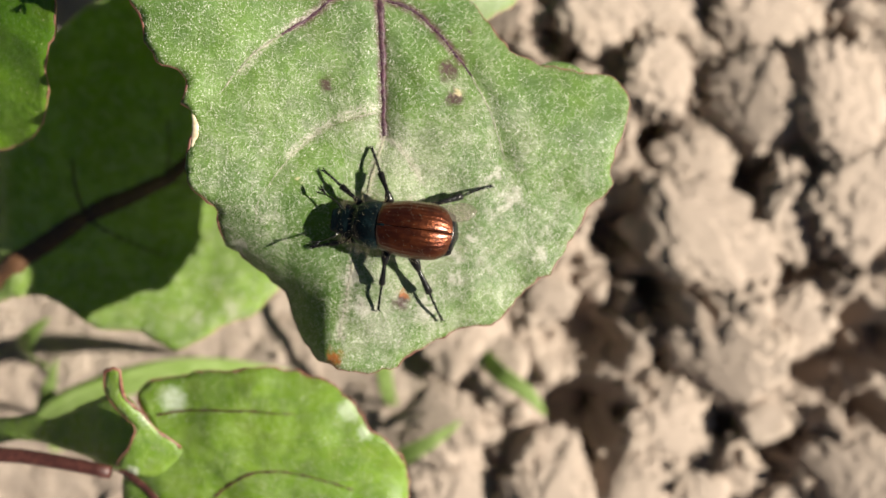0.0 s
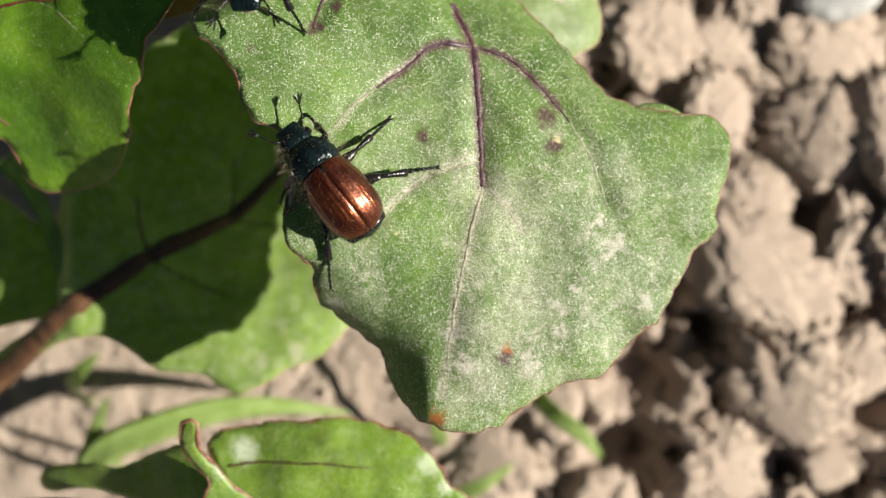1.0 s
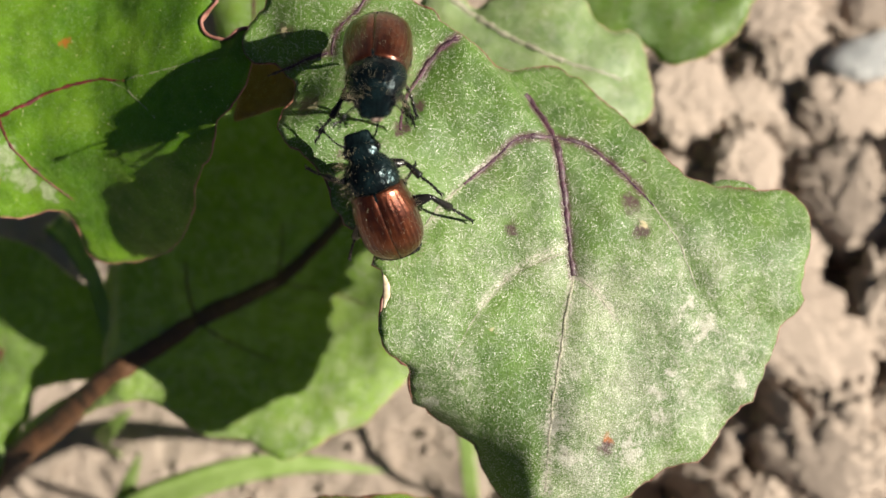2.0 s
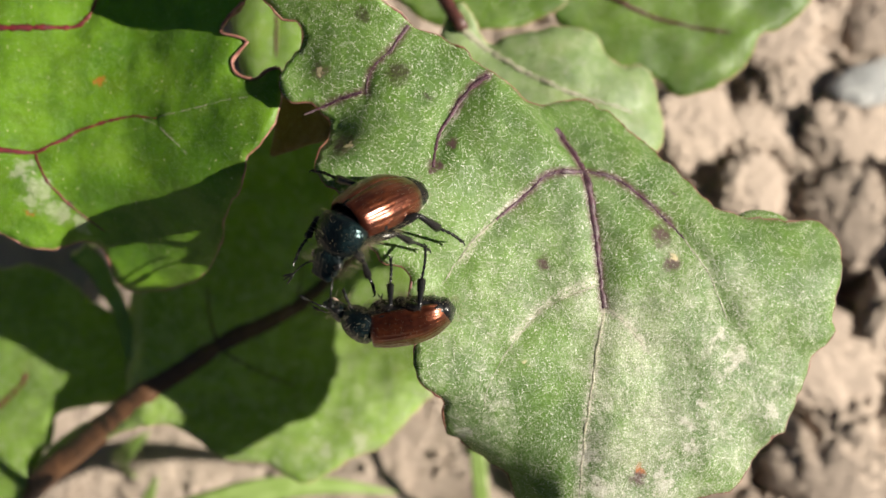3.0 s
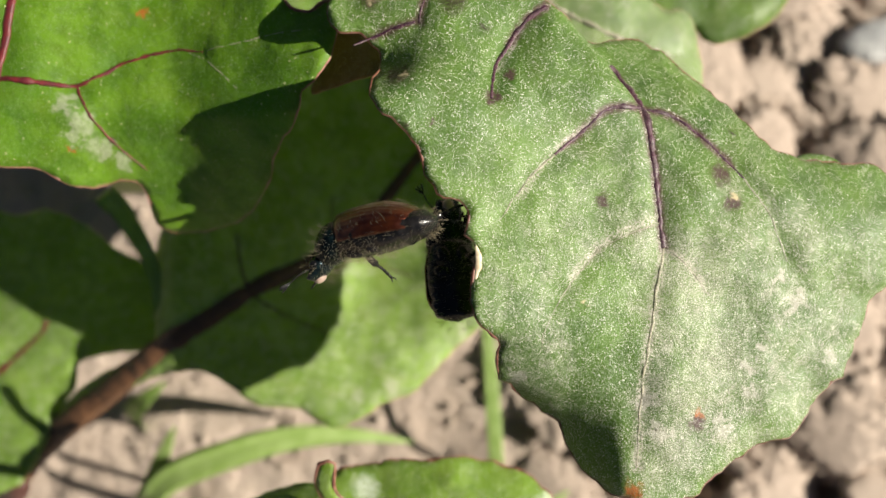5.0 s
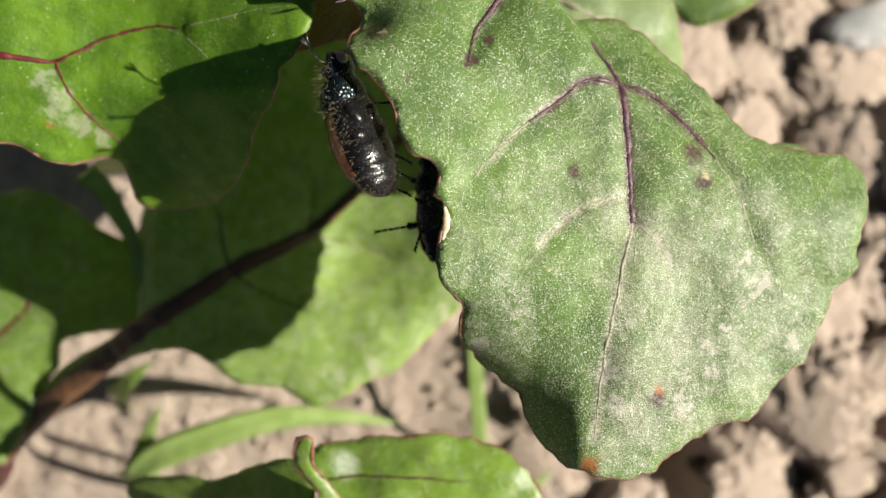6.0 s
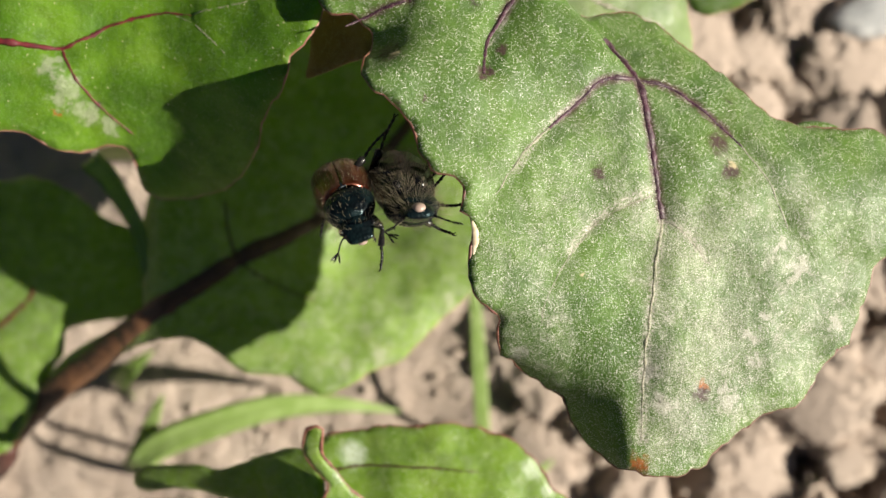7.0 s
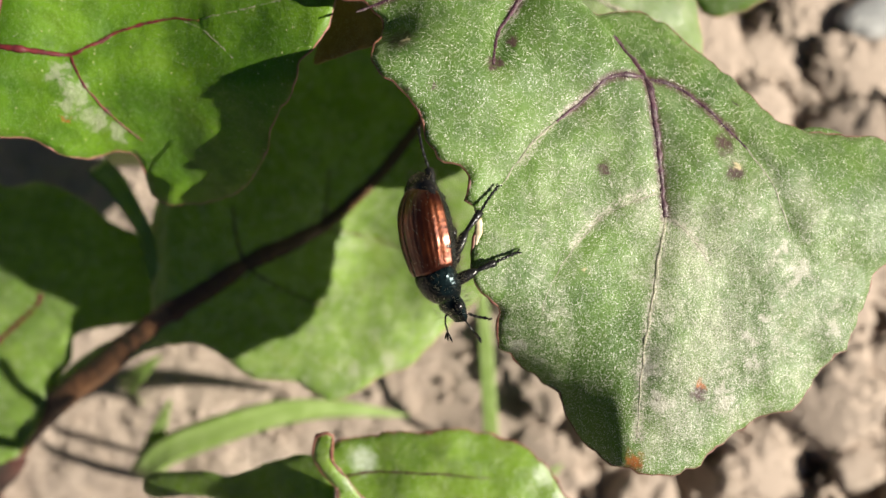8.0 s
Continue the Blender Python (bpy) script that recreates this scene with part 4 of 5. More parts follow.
grass_blade([(-44.5, -37.5, -2), (-42.8, -35.6, 6), (-40.3, -32.6, 13), (-36.7, -28.8, 16), (-29.3, -25.6, 17), (-21.9, -23.6, 16.5), (-14.4, -23.4, 15), (-5.5, -25.0, 12)], 1.9, "long arching light green grass blade")
grass_blade([(-42.5, -35, -2), (-40.5, -31.5, 9), (-39.5, -29.9, 13), (-37.4, -25.8, 16), (-35.4, -21.7, 18)], 1.5, "short folded green grass blade")
grass_blade([(-47, -26, -2), (-44.5, -22.4, 8), (-41, -19.4, 14), (-37.3, -16.5, 16)], 1.6, "light green grass blade below the leaves")
grass_blade([(6.5, -33, -2), (5.9, -28.6, 7), (5.1, -19.7, 10), (4.1, -8.9, 12), (2.6, -1.1, 12)], 1.0, "pale upright grass stalk")
grass_blade([(4.0, -42, -2), (7.1, -38.9, 4), (12.0, -36.0, 6.5), (16.5, -33.2, 6)], 1.2, "short green grass blade on the soil")
grass_blade([(19.0, -23.5, -1), (21.9, -26.3, 5), (26.0, -29.2, 6.5), (28.9, -32.9, 5)], 1.2, "short green grass blade on the soil")
grass_blade([(-39, 10, -2), (-36.0, 6.3, 36), (-33.6, 3.6, 39), (-30.9, -0.7, 39.5), (-30.1, -4.4, 39.3), (-29.7, -9.3, 38.8)], 1.4, "dark green narrow grass blade in the shade")


# ---- beetles ----
def wing_case_mesh(side):
    """One wing case: parallel sides, square shoulders, a blunt rounded end, fine grooves along it."""
    bm = bmesh.new()
    nu, nv = 36, 54
    grid = []
    for i in range(nu + 1):
        u = i / nu
        x = 1.35 - 5.3 * u
        grow = min(1.0, u / 0.4)
        w = 1.98 * (0.83 + 0.17 * grow * grow * (3 - 2 * grow)) * (0.8 + 0.2 * math.sqrt(min(1.0, u / 0.07))) * math.sqrt(max(0.0, 1 - max(0.0, (u - 0.6) / 0.415) ** 2.8))
        top = 1.5 * (1 - (0.72 * ((u - 0.4) / 0.6) ** 2.5 if u > 0.4 else 0.16 * ((0.4 - u) / 0.4) ** 2))
        row = []
        for j in range(nv + 1):
            v = j / nv
            a = v * math.pi * 0.53
            wander = noise.noise(Vector((u * 3, v * 9, side * 4.0)))
            groove = (0.009 * math.cos(v * 9 * 2 * math.pi) + 0.02 * wander) * min(1, 6 * u, 6 * (1 - u))
            seam = -0.07 * math.exp(-(v / 0.03) ** 2)
            r = 1 + groove / 1.8
            y = 0.015 + w * math.sin(a) * r
            z = -0.35 + (top + 0.35) * (max(0.0, math.cos(a)) ** 0.75) * r + seam - (0.1 * (v - 0.94) / 0.06 if v > 0.94 else 0)
            row.append(Vector((x, side * y, z)))
        grid.append(row)
    outer = [[bm.verts.new(q) for q in row] for row in grid]
    inner = [[bm.verts.new(q + Vector((0, -side * 0.06 * min(1, j / 8), -0.1))) for j, q in enumerate(row)] for row in grid]
    for i in range(nu):
        for j in range(nv):
            q = (outer[i][j], outer[i + 1][j], outer[i + 1][j + 1], outer[i][j + 1])
            bm.faces.new(q if side > 0 else q[::-1])
            q = (inner[i][j], inner[i][j + 1], inner[i + 1][j + 1], inner[i + 1][j])
            bm.faces.new(q if side > 0 else q[::-1])
    loop = [(0, j) for j in range(nv)] + [(i, nv) for i in range(nu)] + [(nu, j) for j in range(nv, 0, -1)] + [(i, 0) for i in range(nu, 0, -1)]
    for (i, j), (k, m) in zip(loop, loop[1:] + loop[:1]):
        bm.faces.new((outer[i][j], outer[k][m], inner[k][m], inner[i][j]))
    bmesh.ops.recalc_face_normals(bm, faces=bm.faces)
    return bm


def bristles(bm, rng, base, way, reach, thick=0.007):
    """One fine bent hair."""
    tip = base + way.normalized() * reach + Vector((-0.12, 0, 0))
    tube(bm, [base, base.lerp(tip, 0.55) + Vector((0.05, rng.uniform(-0.04, 0.04), 0.03)), tip], [thick, thick * 0.8, thick * 0.25], 3)


def thigh_mesh(length, stout, seed):
    """A thigh along +x from its hip at the origin, with a few hairs."""
    bm = bmesh.new()
    path = [Vector((length * u, 0, 0.05 * math.sin(math.pi * u))) for u in (-0.12, 0.0, 0.15, 0.4, 0.7, 0.9, 1.0, 1.04)]
    tube(bm, path, [0.15 * stout, 0.3 * stout, 0.37 * stout, 0.4 * stout, 0.33 * stout, 0.24 * stout, 0.18 * stout, 0.07], 10, 0.8)
    rng = random.Random(seed)
    for k in range(34):
        way = Vector((rng.uniform(-0.2, 0.9), rng.uniform(-1, 1), rng.uniform(-1, 0.8)))
        bristles(bm, rng, Vector((length * rng.uniform(0.05, 0.95), 0, 0)), way, rng.uniform(0.35, 0.6) , 0.012)
    return bm


def shin_mesh(shin, foot, stout, seed):
    """A spined shin along +x from the knee at the origin, then five beaded foot joints and two claws."""
    bm = bmesh.new()
    rng = random.Random(seed)
    tube(bm, [Vector((shin * u, 0, 0)) for u in (-0.03, 0.03, 0.35, 0.75, 0.95, 1.0)], [0.09, 0.15 * stout, 0.18 * stout, 0.25 * stout, 0.27 * stout, 0.14], 8)
    for k in range(9):
        q = Vector((shin * (0.22 + 0.09 * k), 0, 0))
        way = Vector((0.7, rng.uniform(-0.8, 0.8), rng.choice((-0.7, 0.7))))
        tube(bm, [q, q + way.normalized() * rng.uniform(0.24, 0.36)], [0.035, 0.006], 4)
    for k in range(26):
        way = Vector((rng.uniform(0.1, 0.9), rng.uniform(-1, 1), rng.uniform(-1, 1)))
        bristles(bm, rng, Vector((shin * rng.uniform(0.05, 0.98), 0, 0)), way, rng.uniform(0.2, 0.42), 0.011)
    for s in (-1, 1):
        tube(bm, [Vector((shin, 0, 0)), Vector((shin + 0.28, 0.1 * s, -0.14))], [0.04, 0.008], 4)
    joints = [Vector((shin + foot * u, 0, 0.16 * foot * math.sin(u * 2.6) * 0.5)) for u in (0, 0.2, 0.4, 0.6, 0.8, 1.0)]
    for a, b in zip(joints, joints[1:]):
        tube(bm, [a, a.lerp(b, 0.5), a.lerp(b, 0.88), b], [0.06, 0.1, 0.13, 0.07], 6)
        for s in (-1, 1):
            tube(bm, [a.lerp(b, 0.85), b + Vector((0.1, 0.12 * s, -0.07))], [0.018, 0.004], 3)
    q = joints[-1]
    for s in (-1, 1):
        tube(bm, [q, q + Vector((0.18, 0.08 * s, 0.05)), q + Vector((0.34, 0.15 * s, -0.03)), q + Vector((0.36, 0.14 * s, -0.15))], [0.065, 0.06, 0.04, 0.01], 5)
    return bm


def antenna_mesh(side):
    bm = bmesh.new()
    path = [Vector((0, 0, 0)), Vector((0.35, side * 0.4, 0.1)), Vector((0.75, side * 0.66, 0.14)), Vector((1.25, side * 0.88, 0.1))]
    tube(bm, path, [0.1, 0.065, 0.055, 0.06], 6)
    for k in (-1, 0, 1):
        way = Vector((0.8, side * (0.55 + 0.4 * k), 0.1 * k)).normalized()
        tube(bm, [path[-1], path[-1] + way * 0.3, path[-1] + way * 0.65, path[-1] + way * 0.85], [0.025, 0.06, 0.07, 0.02], 6)
    return bm


def body_hair(seed):
    """Pale bristles: erect and sparse on the wing cases, long and dense on the breast, the belly and the tail."""
    rng = random.Random(seed)
    bm = bmesh.new()
    for k in range(160):
        u, a = rng.uniform(0.02, 0.97), rng.uniform(-1.5, 1.5)
        x = 1.35 - 5.3 * u
        w = 1.95 * (0.83 + 0.17 * min(1.0, u / 0.4)) * math.sqrt(max(0.05, 1 - max(0.0, (u - 0.6) / 0.415) ** 2.8))
        top = 1.45 * (1 - (0.72 * ((u - 0.4) / 0.6) ** 2.5 if u > 0.4 else 0.0))
        q = Vector((x, w * math.sin(a), -0.35 + (top + 0.33) * math.cos(a) ** 0.75))
        edge = abs(a) > 1.15
        bristles(bm, rng, q, Vector((rng.uniform(-0.5, 0.2), 1.1 * math.sin(a) + rng.uniform(-0.3, 0.3), math.cos(a) + 0.2)), rng.uniform(0.4, 0.75) if edge else rng.uniform(0.15, 0.32))
    for k in range(640):
        x = rng.uniform(-4.6, 1.6) if k % 2 else rng.uniform(-1.6, 1.6)
        a = rng.uniform(0.52, 1.48) * math.pi
        w = 1.95 * max(0.2, 1 - abs((x + 1.2) / 4.6) ** 3)
        q = Vector((x, w * math.sin(a) * 0.96, 1.35 * max(0.25, 1 - abs((x + 0.8) / 4.8) ** 2.4) * math.cos(a) - 0.28))
        bristles(bm, rng, q, Vector((rng.uniform(-0.35, 0.3), 1.3 * math.sin(a) + rng.uniform(-0.4, 0.4), math.cos(a))), rng.uniform(0.25, 0.6))
    for k in range(80):
        a, x = rng.uniform(0, 2 * math.pi), rng.uniform(-4.75, -3.9)
        w = 1.35 * math.sqrt(max(0.05, (x + 4.85) / 0.95))
        q = Vector((x, w * math.sin(a), -0.3 + 0.5 * w * math.cos(a)))
        bristles(bm, rng, q, Vector((-0.9, math.sin(a), math.cos(a) * 0.8)), rng.uniform(0.3, 0.6))
    return bm


def shield_hair(seed):
    """Long bristles round the thorax shield and the head, in the body's coordinates."""
    rng = random.Random(seed)
    bm = bmesh.new()
    for k in range(290):
        x = rng.uniform(1.0, 4.2)
        a = rng.uniform(0, 2 * math.pi)
        w = (1.68 if x < 2.3 else 1.68 - 0.33 * (x - 2.3) ** 1.3) * 0.97
        h = (1.2 if x < 2.4 else 1.2 - 0.38 * (x - 2.4)) if math.cos(a) > 0 else 0.9
        q = Vector((x, w * math.sin(a), -0.14 + h * math.cos(a)))
        side = abs(math.sin(a)) > 0.72 or math.cos(a) < 0
        bristles(bm, rng, q, Vector((rng.uniform(-0.3, 0.5), math.sin(a) + rng.uniform(-0.3, 0.3), math.cos(a))), rng.uniform(0.45, 1.05) if side else rng.uniform(0.12, 0.3))
    return bm


# hip, length of thigh, shin and foot, stoutness, where the idle foot rests
LEGS = [("front_leg", (2.2, 0.8, -0.75), 1.45, 1.35, 1.5, 0.95, (3.4, 1.7, -1.9)), ("middle_leg", (0.6, 1.05, -1.0), 1.65, 1.6, 1.8, 0.95, (0.6, 2.2, -2.2)),
        ("hind_leg", (-0.9, 1.1, -1.0), 1.95, 2.05, 2.2, 1.1, (-2.8, 2.0, -1.9))]
WAIST = Vector((1.25, 0, -0.25))


def build_beetle(label, seed, size, tail):
    """A garden chafer facing +x, its back towards +z, its middle at the origin; the thorax shield turns at the waist."""
    bug = thing("beetle", label, "beetle", "beetles on the leaf")
    bm = bmesh.new()
    body = [(tail, 0.15, 0.1, 0.1, -0.35), (tail + 0.15, 0.75, 0.45, 0.45, -0.3), (tail * 0.35 - 2.4, 1.4, 0.75, 0.85, -0.25), (-3.0, 1.8, 0.9, 1.15, -0.25), (-1.6, 1.95, 1.1, 1.3, -0.3),
            (0.0, 1.9, 1.1, 1.25, -0.3), (1.2, 1.6, 1.0, 1.05, -0.3), (1.7, 1.25, 0.85, 0.85, -0.25), (2.1, 0.8, 0.55, 0.6, -0.25)]
    dense = []
    for a, c in zip(body, body[1:]):
        k = max(1, round((c[0] - a[0]) / 0.12))
        dense += [tuple(p + (q - p) * i / k for p, q in zip(a, c)) for i in range(k)]
    loft(bm, dense + [body[-1]])
    bm.normal_update()
    for v in bm.verts:
        if v.co.z < 0.3 and v.co.x < 0.2:
            ring = (v.co.x + 5.0) / 0.72 % 1.0
            v.co.y *= 1 + 0.04 * (ring - 0.5)
            v.co.z *= 1 + 0.022 * (ring - 0.5)
            v.co += v.normal * 0.09 * (noise.noise(v.co * 1.7) + 0.5 * noise.noise(v.co * 4.1))
    part("abdomen", bm, black_chitin, bug)

    def forward(name, mesh, material, parent, text=""):
        """A part of the fore body, laid out from the waist."""
        bmesh.ops.translate(mesh, vec=-WAIST, verts=mesh.verts)
        return part(name, mesh, material, parent, text)

    bm = bmesh.new()
    rings = [(0.95, 1.35, 0.9, 0.75, -0.1), (1.08, 1.6, 1.12, 0.92, -0.1), (1.3, 1.7, 1.24, 0.98, -0.1), (1.7, 1.73, 1.28, 1.0, -0.1), (2.2, 1.66, 1.22, 1.0, -0.12), (2.6, 1.48, 1.1, 0.95, -0.14), (2.95, 1.24, 0.9, 0.82, -0.17),
             (3.15, 1.02, 0.7, 0.66, -0.2), (3.25, 0.75, 0.5, 0.5, -0.2)]
    loft(bm, rings, 36)
    shield = forward("pronotum", bm, green_chitin, bug, "glossy green-black thorax shield")
    shield.location = WAIST * MM
    bm = bmesh.new()
    loft(bm, [(3.0, 0.8, 0.55, 0.5, -0.25), (3.2, 1.02, 0.66, 0.6, -0.25), (3.5, 1.12, 0.68, 0.62, -0.28), (3.85, 1.06, 0.58, 0.6, -0.32), (4.2, 0.92, 0.42, 0.5, -0.38), (4.5, 0.84, 0.28, 0.36, -0.44), (4.66, 0.76, 0.2, 0.2, -0.47), (4.72, 0.6, 0.08, 0.08, -0.48)], 28)
    for v in bm.verts:
        if v.co.x > 4.55:
            v.co.z += 0.08
    forward("head", bm, green_chitin, shield)
    for s in (-1, 1):
        bm = bmesh.new()
        ball(bm, (3.6, s * 1.04, -0.18), (0.3, 0.2, 0.28), 2)
        forward("eye", bm, eye_chitin, shield)
        mesh = antenna_mesh(s)
        bmesh.ops.translate(mesh, vec=(3.95, s * 0.75, -0.2), verts=mesh.verts)
        forward("antenna", mesh, black_chitin, shield)
    bm = bmesh.new()
    ball(bm, (4.22, 0, -0.76), (0.46, 0.44, 0.3), 2)
    forward("mouthparts", bm, mouth_chitin, shield, "pale pinkish mouthparts")
    tagged(forward("hairs", shield_hair(seed + 50), hair_pale, shield, "fine pale bristles"), kind="stuff")
    for s in (-1, 1):
        bm = bmesh.new()
        ball(bm, (0.35, s * 0.6, -1.15), (0.85, 0.5, 0.5), 3, pose(0, 0, 0, 0, 0, s * 24))
        ball(bm, (-0.85, s * 0.72, -1.2), (0.5, 0.75, 0.4), 3, pose(0, 0, 0, 0, 0, s * -14))
        part("breast_plate", bm, black_chitin, bug)
    bm = bmesh.new()
    tube(bm, [Vector((1.35, 0, 1.12)), Vector((0.9, 0, 1.22)), Vector((0.4, 0, 1.24))], [0.42, 0.36, 0.03], 6, 0.3)
    part("scutellum", bm, green_chitin, bug)
    cases = []
    for s in (1, -1):
        bm = wing_case_mesh(s)
        hinge = Vector((1.2, s * 0.5, 0.9))
        bmesh.ops.translate(bm, vec=-hinge, verts=bm.verts)
        ob = part("wing_case", bm, wing_case, bug, "glossy chestnut wing case")
        ob.location = hinge * MM
        cases.append(ob)
    wings = []
    for s in (1, -1):
        wing = Blade([(0.2, s * 0.3), (-1.5, s * 0.15), (-3.0, s * 0.2), (-3.5, s * 0.5), (-3.75, s * 0.9), (-3.4, s * 1.3), (-2.6, s * 1.5), (-1.0, s * 1.2)][::s],
                     lambda x, y: 0.5 - 0.04 * (x + 1.0) ** 2 - 0.12 * y * y, (), 0.4, 0.02, 0.0, 0.05, 0.4, 0.04, 3.0)
        hinge = Vector((0.2, s * 0.5, 0.5))
        for f in wing.bm.faces:
            f.material_index = 0
        bmesh.ops.translate(wing.bm, vec=-hinge, verts=wing.bm.verts)
        ob = part("hind_wing", wing.bm, membrane, bug, "clear smoky hind wing")
        ob.location = hinge * MM
        wings.append(ob)
    legs = []
    for k, (name, hip, thigh, shin, foot, stout, rest) in enumerate(LEGS):
        for s in (1, -1):
            upper = part(name, thigh_mesh(thigh, stout, seed * 7 + k), black_chitin, bug)
            lower = part("shin", shin_mesh(shin, foot, stout, seed * 9 + k), black_chitin, upper)
            legs.append((upper, lower, Vector((hip[0], s * hip[1], hip[2])), Vector((rest[0], s * rest[1], rest[2])), thigh, shin + foot))
    tagged(part("hairs", body_hair(seed), hair_pale, bug, "fine pale bristles"), kind="stuff")
    bug.scale = (size, size, size)
    return bug, cases, wings, legs, shield, size


walker = build_beetle("chestnut and black garden chafer that crosses the leaf and flies off", 5, 0.94, -4.25)
rival = build_beetle("chestnut and black garden chafer clinging to the torn margin", 8, 1.0, -4.75)

# ---- what moves ----
# seconds, place in millimetres, the way the beetle faces, the way its back points, the bend of its waist in degrees
WALKER_ROWS = [
    (0.0, (11.12, -5.58, 64.70), (-0.99, 0.138, -0.004), (0.005, 0.058, 0.998), 0),
    (0.25, (8.23, -4.01, 65.29), (-0.968, 0.253, 0.006), (0.029, 0.086, 0.996), 0),
    (0.5, (5.93, -3.84, 65.35), (-0.934, 0.358, 0.01), (0.066, 0.144, 0.987), 5),
    (0.8, (4.27, -1.63, 65.39), (-0.823, 0.568, 0.015), (0.099, 0.118, 0.988), 5),
    (1.0, (0.97, 0.33, 66.14), (-0.607, 0.77, 0.195), (0.237, -0.059, 0.97), 8),
    (1.2, (0.08, 1.36, 66.57), (-0.789, 0.553, 0.269), (0.302, -0.033, 0.953), 8),
    (1.5, (-1.00, 4.60, 66.87), (-0.554, 0.819, 0.152), (0.171, -0.067, 0.983), 5),
    (1.7, (-0.13, 5.04, 67.21), (-0.215, 0.937, 0.276), (0.066, -0.268, 0.961), 5),
    (2.3, (-0.63, 2.90, 69.09), (-0.37, 0.624, 0.688), (0.199, -0.671, 0.715), 15),
    (2.8, (-0.09, 2.04, 68.07), (-0.769, 0.268, 0.581), (0.178, -0.783, 0.597), 25),
    (3.0, (-1.40, -1.03, 67.56), (-0.985, -0.174, 0.011), (0.173, -0.967, 0.189), 30),
    (3.2, (-2.54, 0.11, 67.53), (-0.993, -0.12, 0), (0.119, -0.987, 0.104), 30),
    (3.5, (-2.83, -1.89, 67.49), (-0.988, -0.152, -0.004), (0.152, -0.988, -0.033), 30),
    (3.7, (-4.15, -1.32, 67.37), (-0.999, -0.049, -0.004), (0.047, -0.918, -0.395), 25),
    (4.0, (-4.78, -0.82, 67.37), (-0.999, 0.049, -0.006), (-0.043, -0.919, -0.392), 25),
    (4.3, (-3.50, -0.77, 66.36), (-0.987, 0.163, 0.002), (-0.148, -0.893, -0.424), 20),
    (4.4, (-3.23, -0.78, 65.93), (-0.8, 0.401, -0.446), (-0.157, -0.858, -0.489), 15),
    (4.5, (-3.02, -0.98, 65.37), (-0.744, 0.569, -0.35), (-0.26, -0.729, -0.634), 10),
    (4.7, (-2.28, -2.10, 64.91), (-0.077, 0.727, -0.682), (-0.171, -0.684, -0.709), 10),
    (5.2, (-1.53, -0.84, 61.17), (-0.109, 0.994, 0.024), (-0.075, 0.016, -0.997), 5),
    (5.8, (-1.57, 0.62, 60.17), (-0.113, 0.993, 0.011), (-0.018, 0.009, -1), 0),
    (6.0, (-0.92, 1.04, 60.17), (-0.157, 0.988, 0.006), (-0.151, -0.018, -0.988), 0),
    (6.2, (-3.12, -0.53, 61.32), (-0.628, 0.674, -0.389), (-0.117, -0.576, -0.809), 5),
    (6.5, (-3.48, -2.25, 62.31), (-0.852, 0.522, -0.024), (-0.411, -0.698, -0.587), 10),
    (6.6, (-3.44, -1.14, 62.32), (-0.955, 0.294, -0.028), (-0.225, -0.784, -0.579), 10),
    (6.8, (-4.55, 0.08, 62.24), (-0.571, -0.21, 0.793), (-0.05, -0.956, -0.289), 10),
    (7.0, (-7.94, 1.02, 66.01), (0.261, -0.49, 0.832), (-0.264, 0.792, 0.55), 15),
    (7.2, (-7.96, 1.59, 67.02), (0.45, -0.368, 0.813), (-0.583, 0.569, 0.58), 15),
    (7.3, (-7.12, 2.46, 67.53), (0.591, -0.156, 0.791), (-0.72, 0.34, 0.605), 15),
    (7.4, (-6.24, 3.30, 68.05), (0.651, 0.131, 0.747), (-0.754, 0.218, 0.619), 15),
    (7.5, (-5.53, 3.28, 68.66), (0.714, 0.537, 0.449), (-0.607, 0.155, 0.78), 15),
    (7.6, (-1.92, 4.67, 68.83), (-0.062, 0.998, -0.007), (-0.022, 0.006, 1), 5),
    (7.7, (-1.80, 7.34, 68.81), (-0.443, 0.896, -0.014), (0.315, 0.17, 0.934), 5),
    (7.8, (-2.00, 8.81, 69.25), (-0.549, 0.809, 0.211), (0.446, 0.07, 0.892), 5),
    (7.9, (-1.85, 8.08, 70.28), (-0.585, 0.8, 0.131), (0.339, 0.094, 0.936), 5),
    (8.0, (-32.0, 46.0, 84.0), (-0.6, 0.78, 0.2), (0.3, 0, 0.95), 0),
]
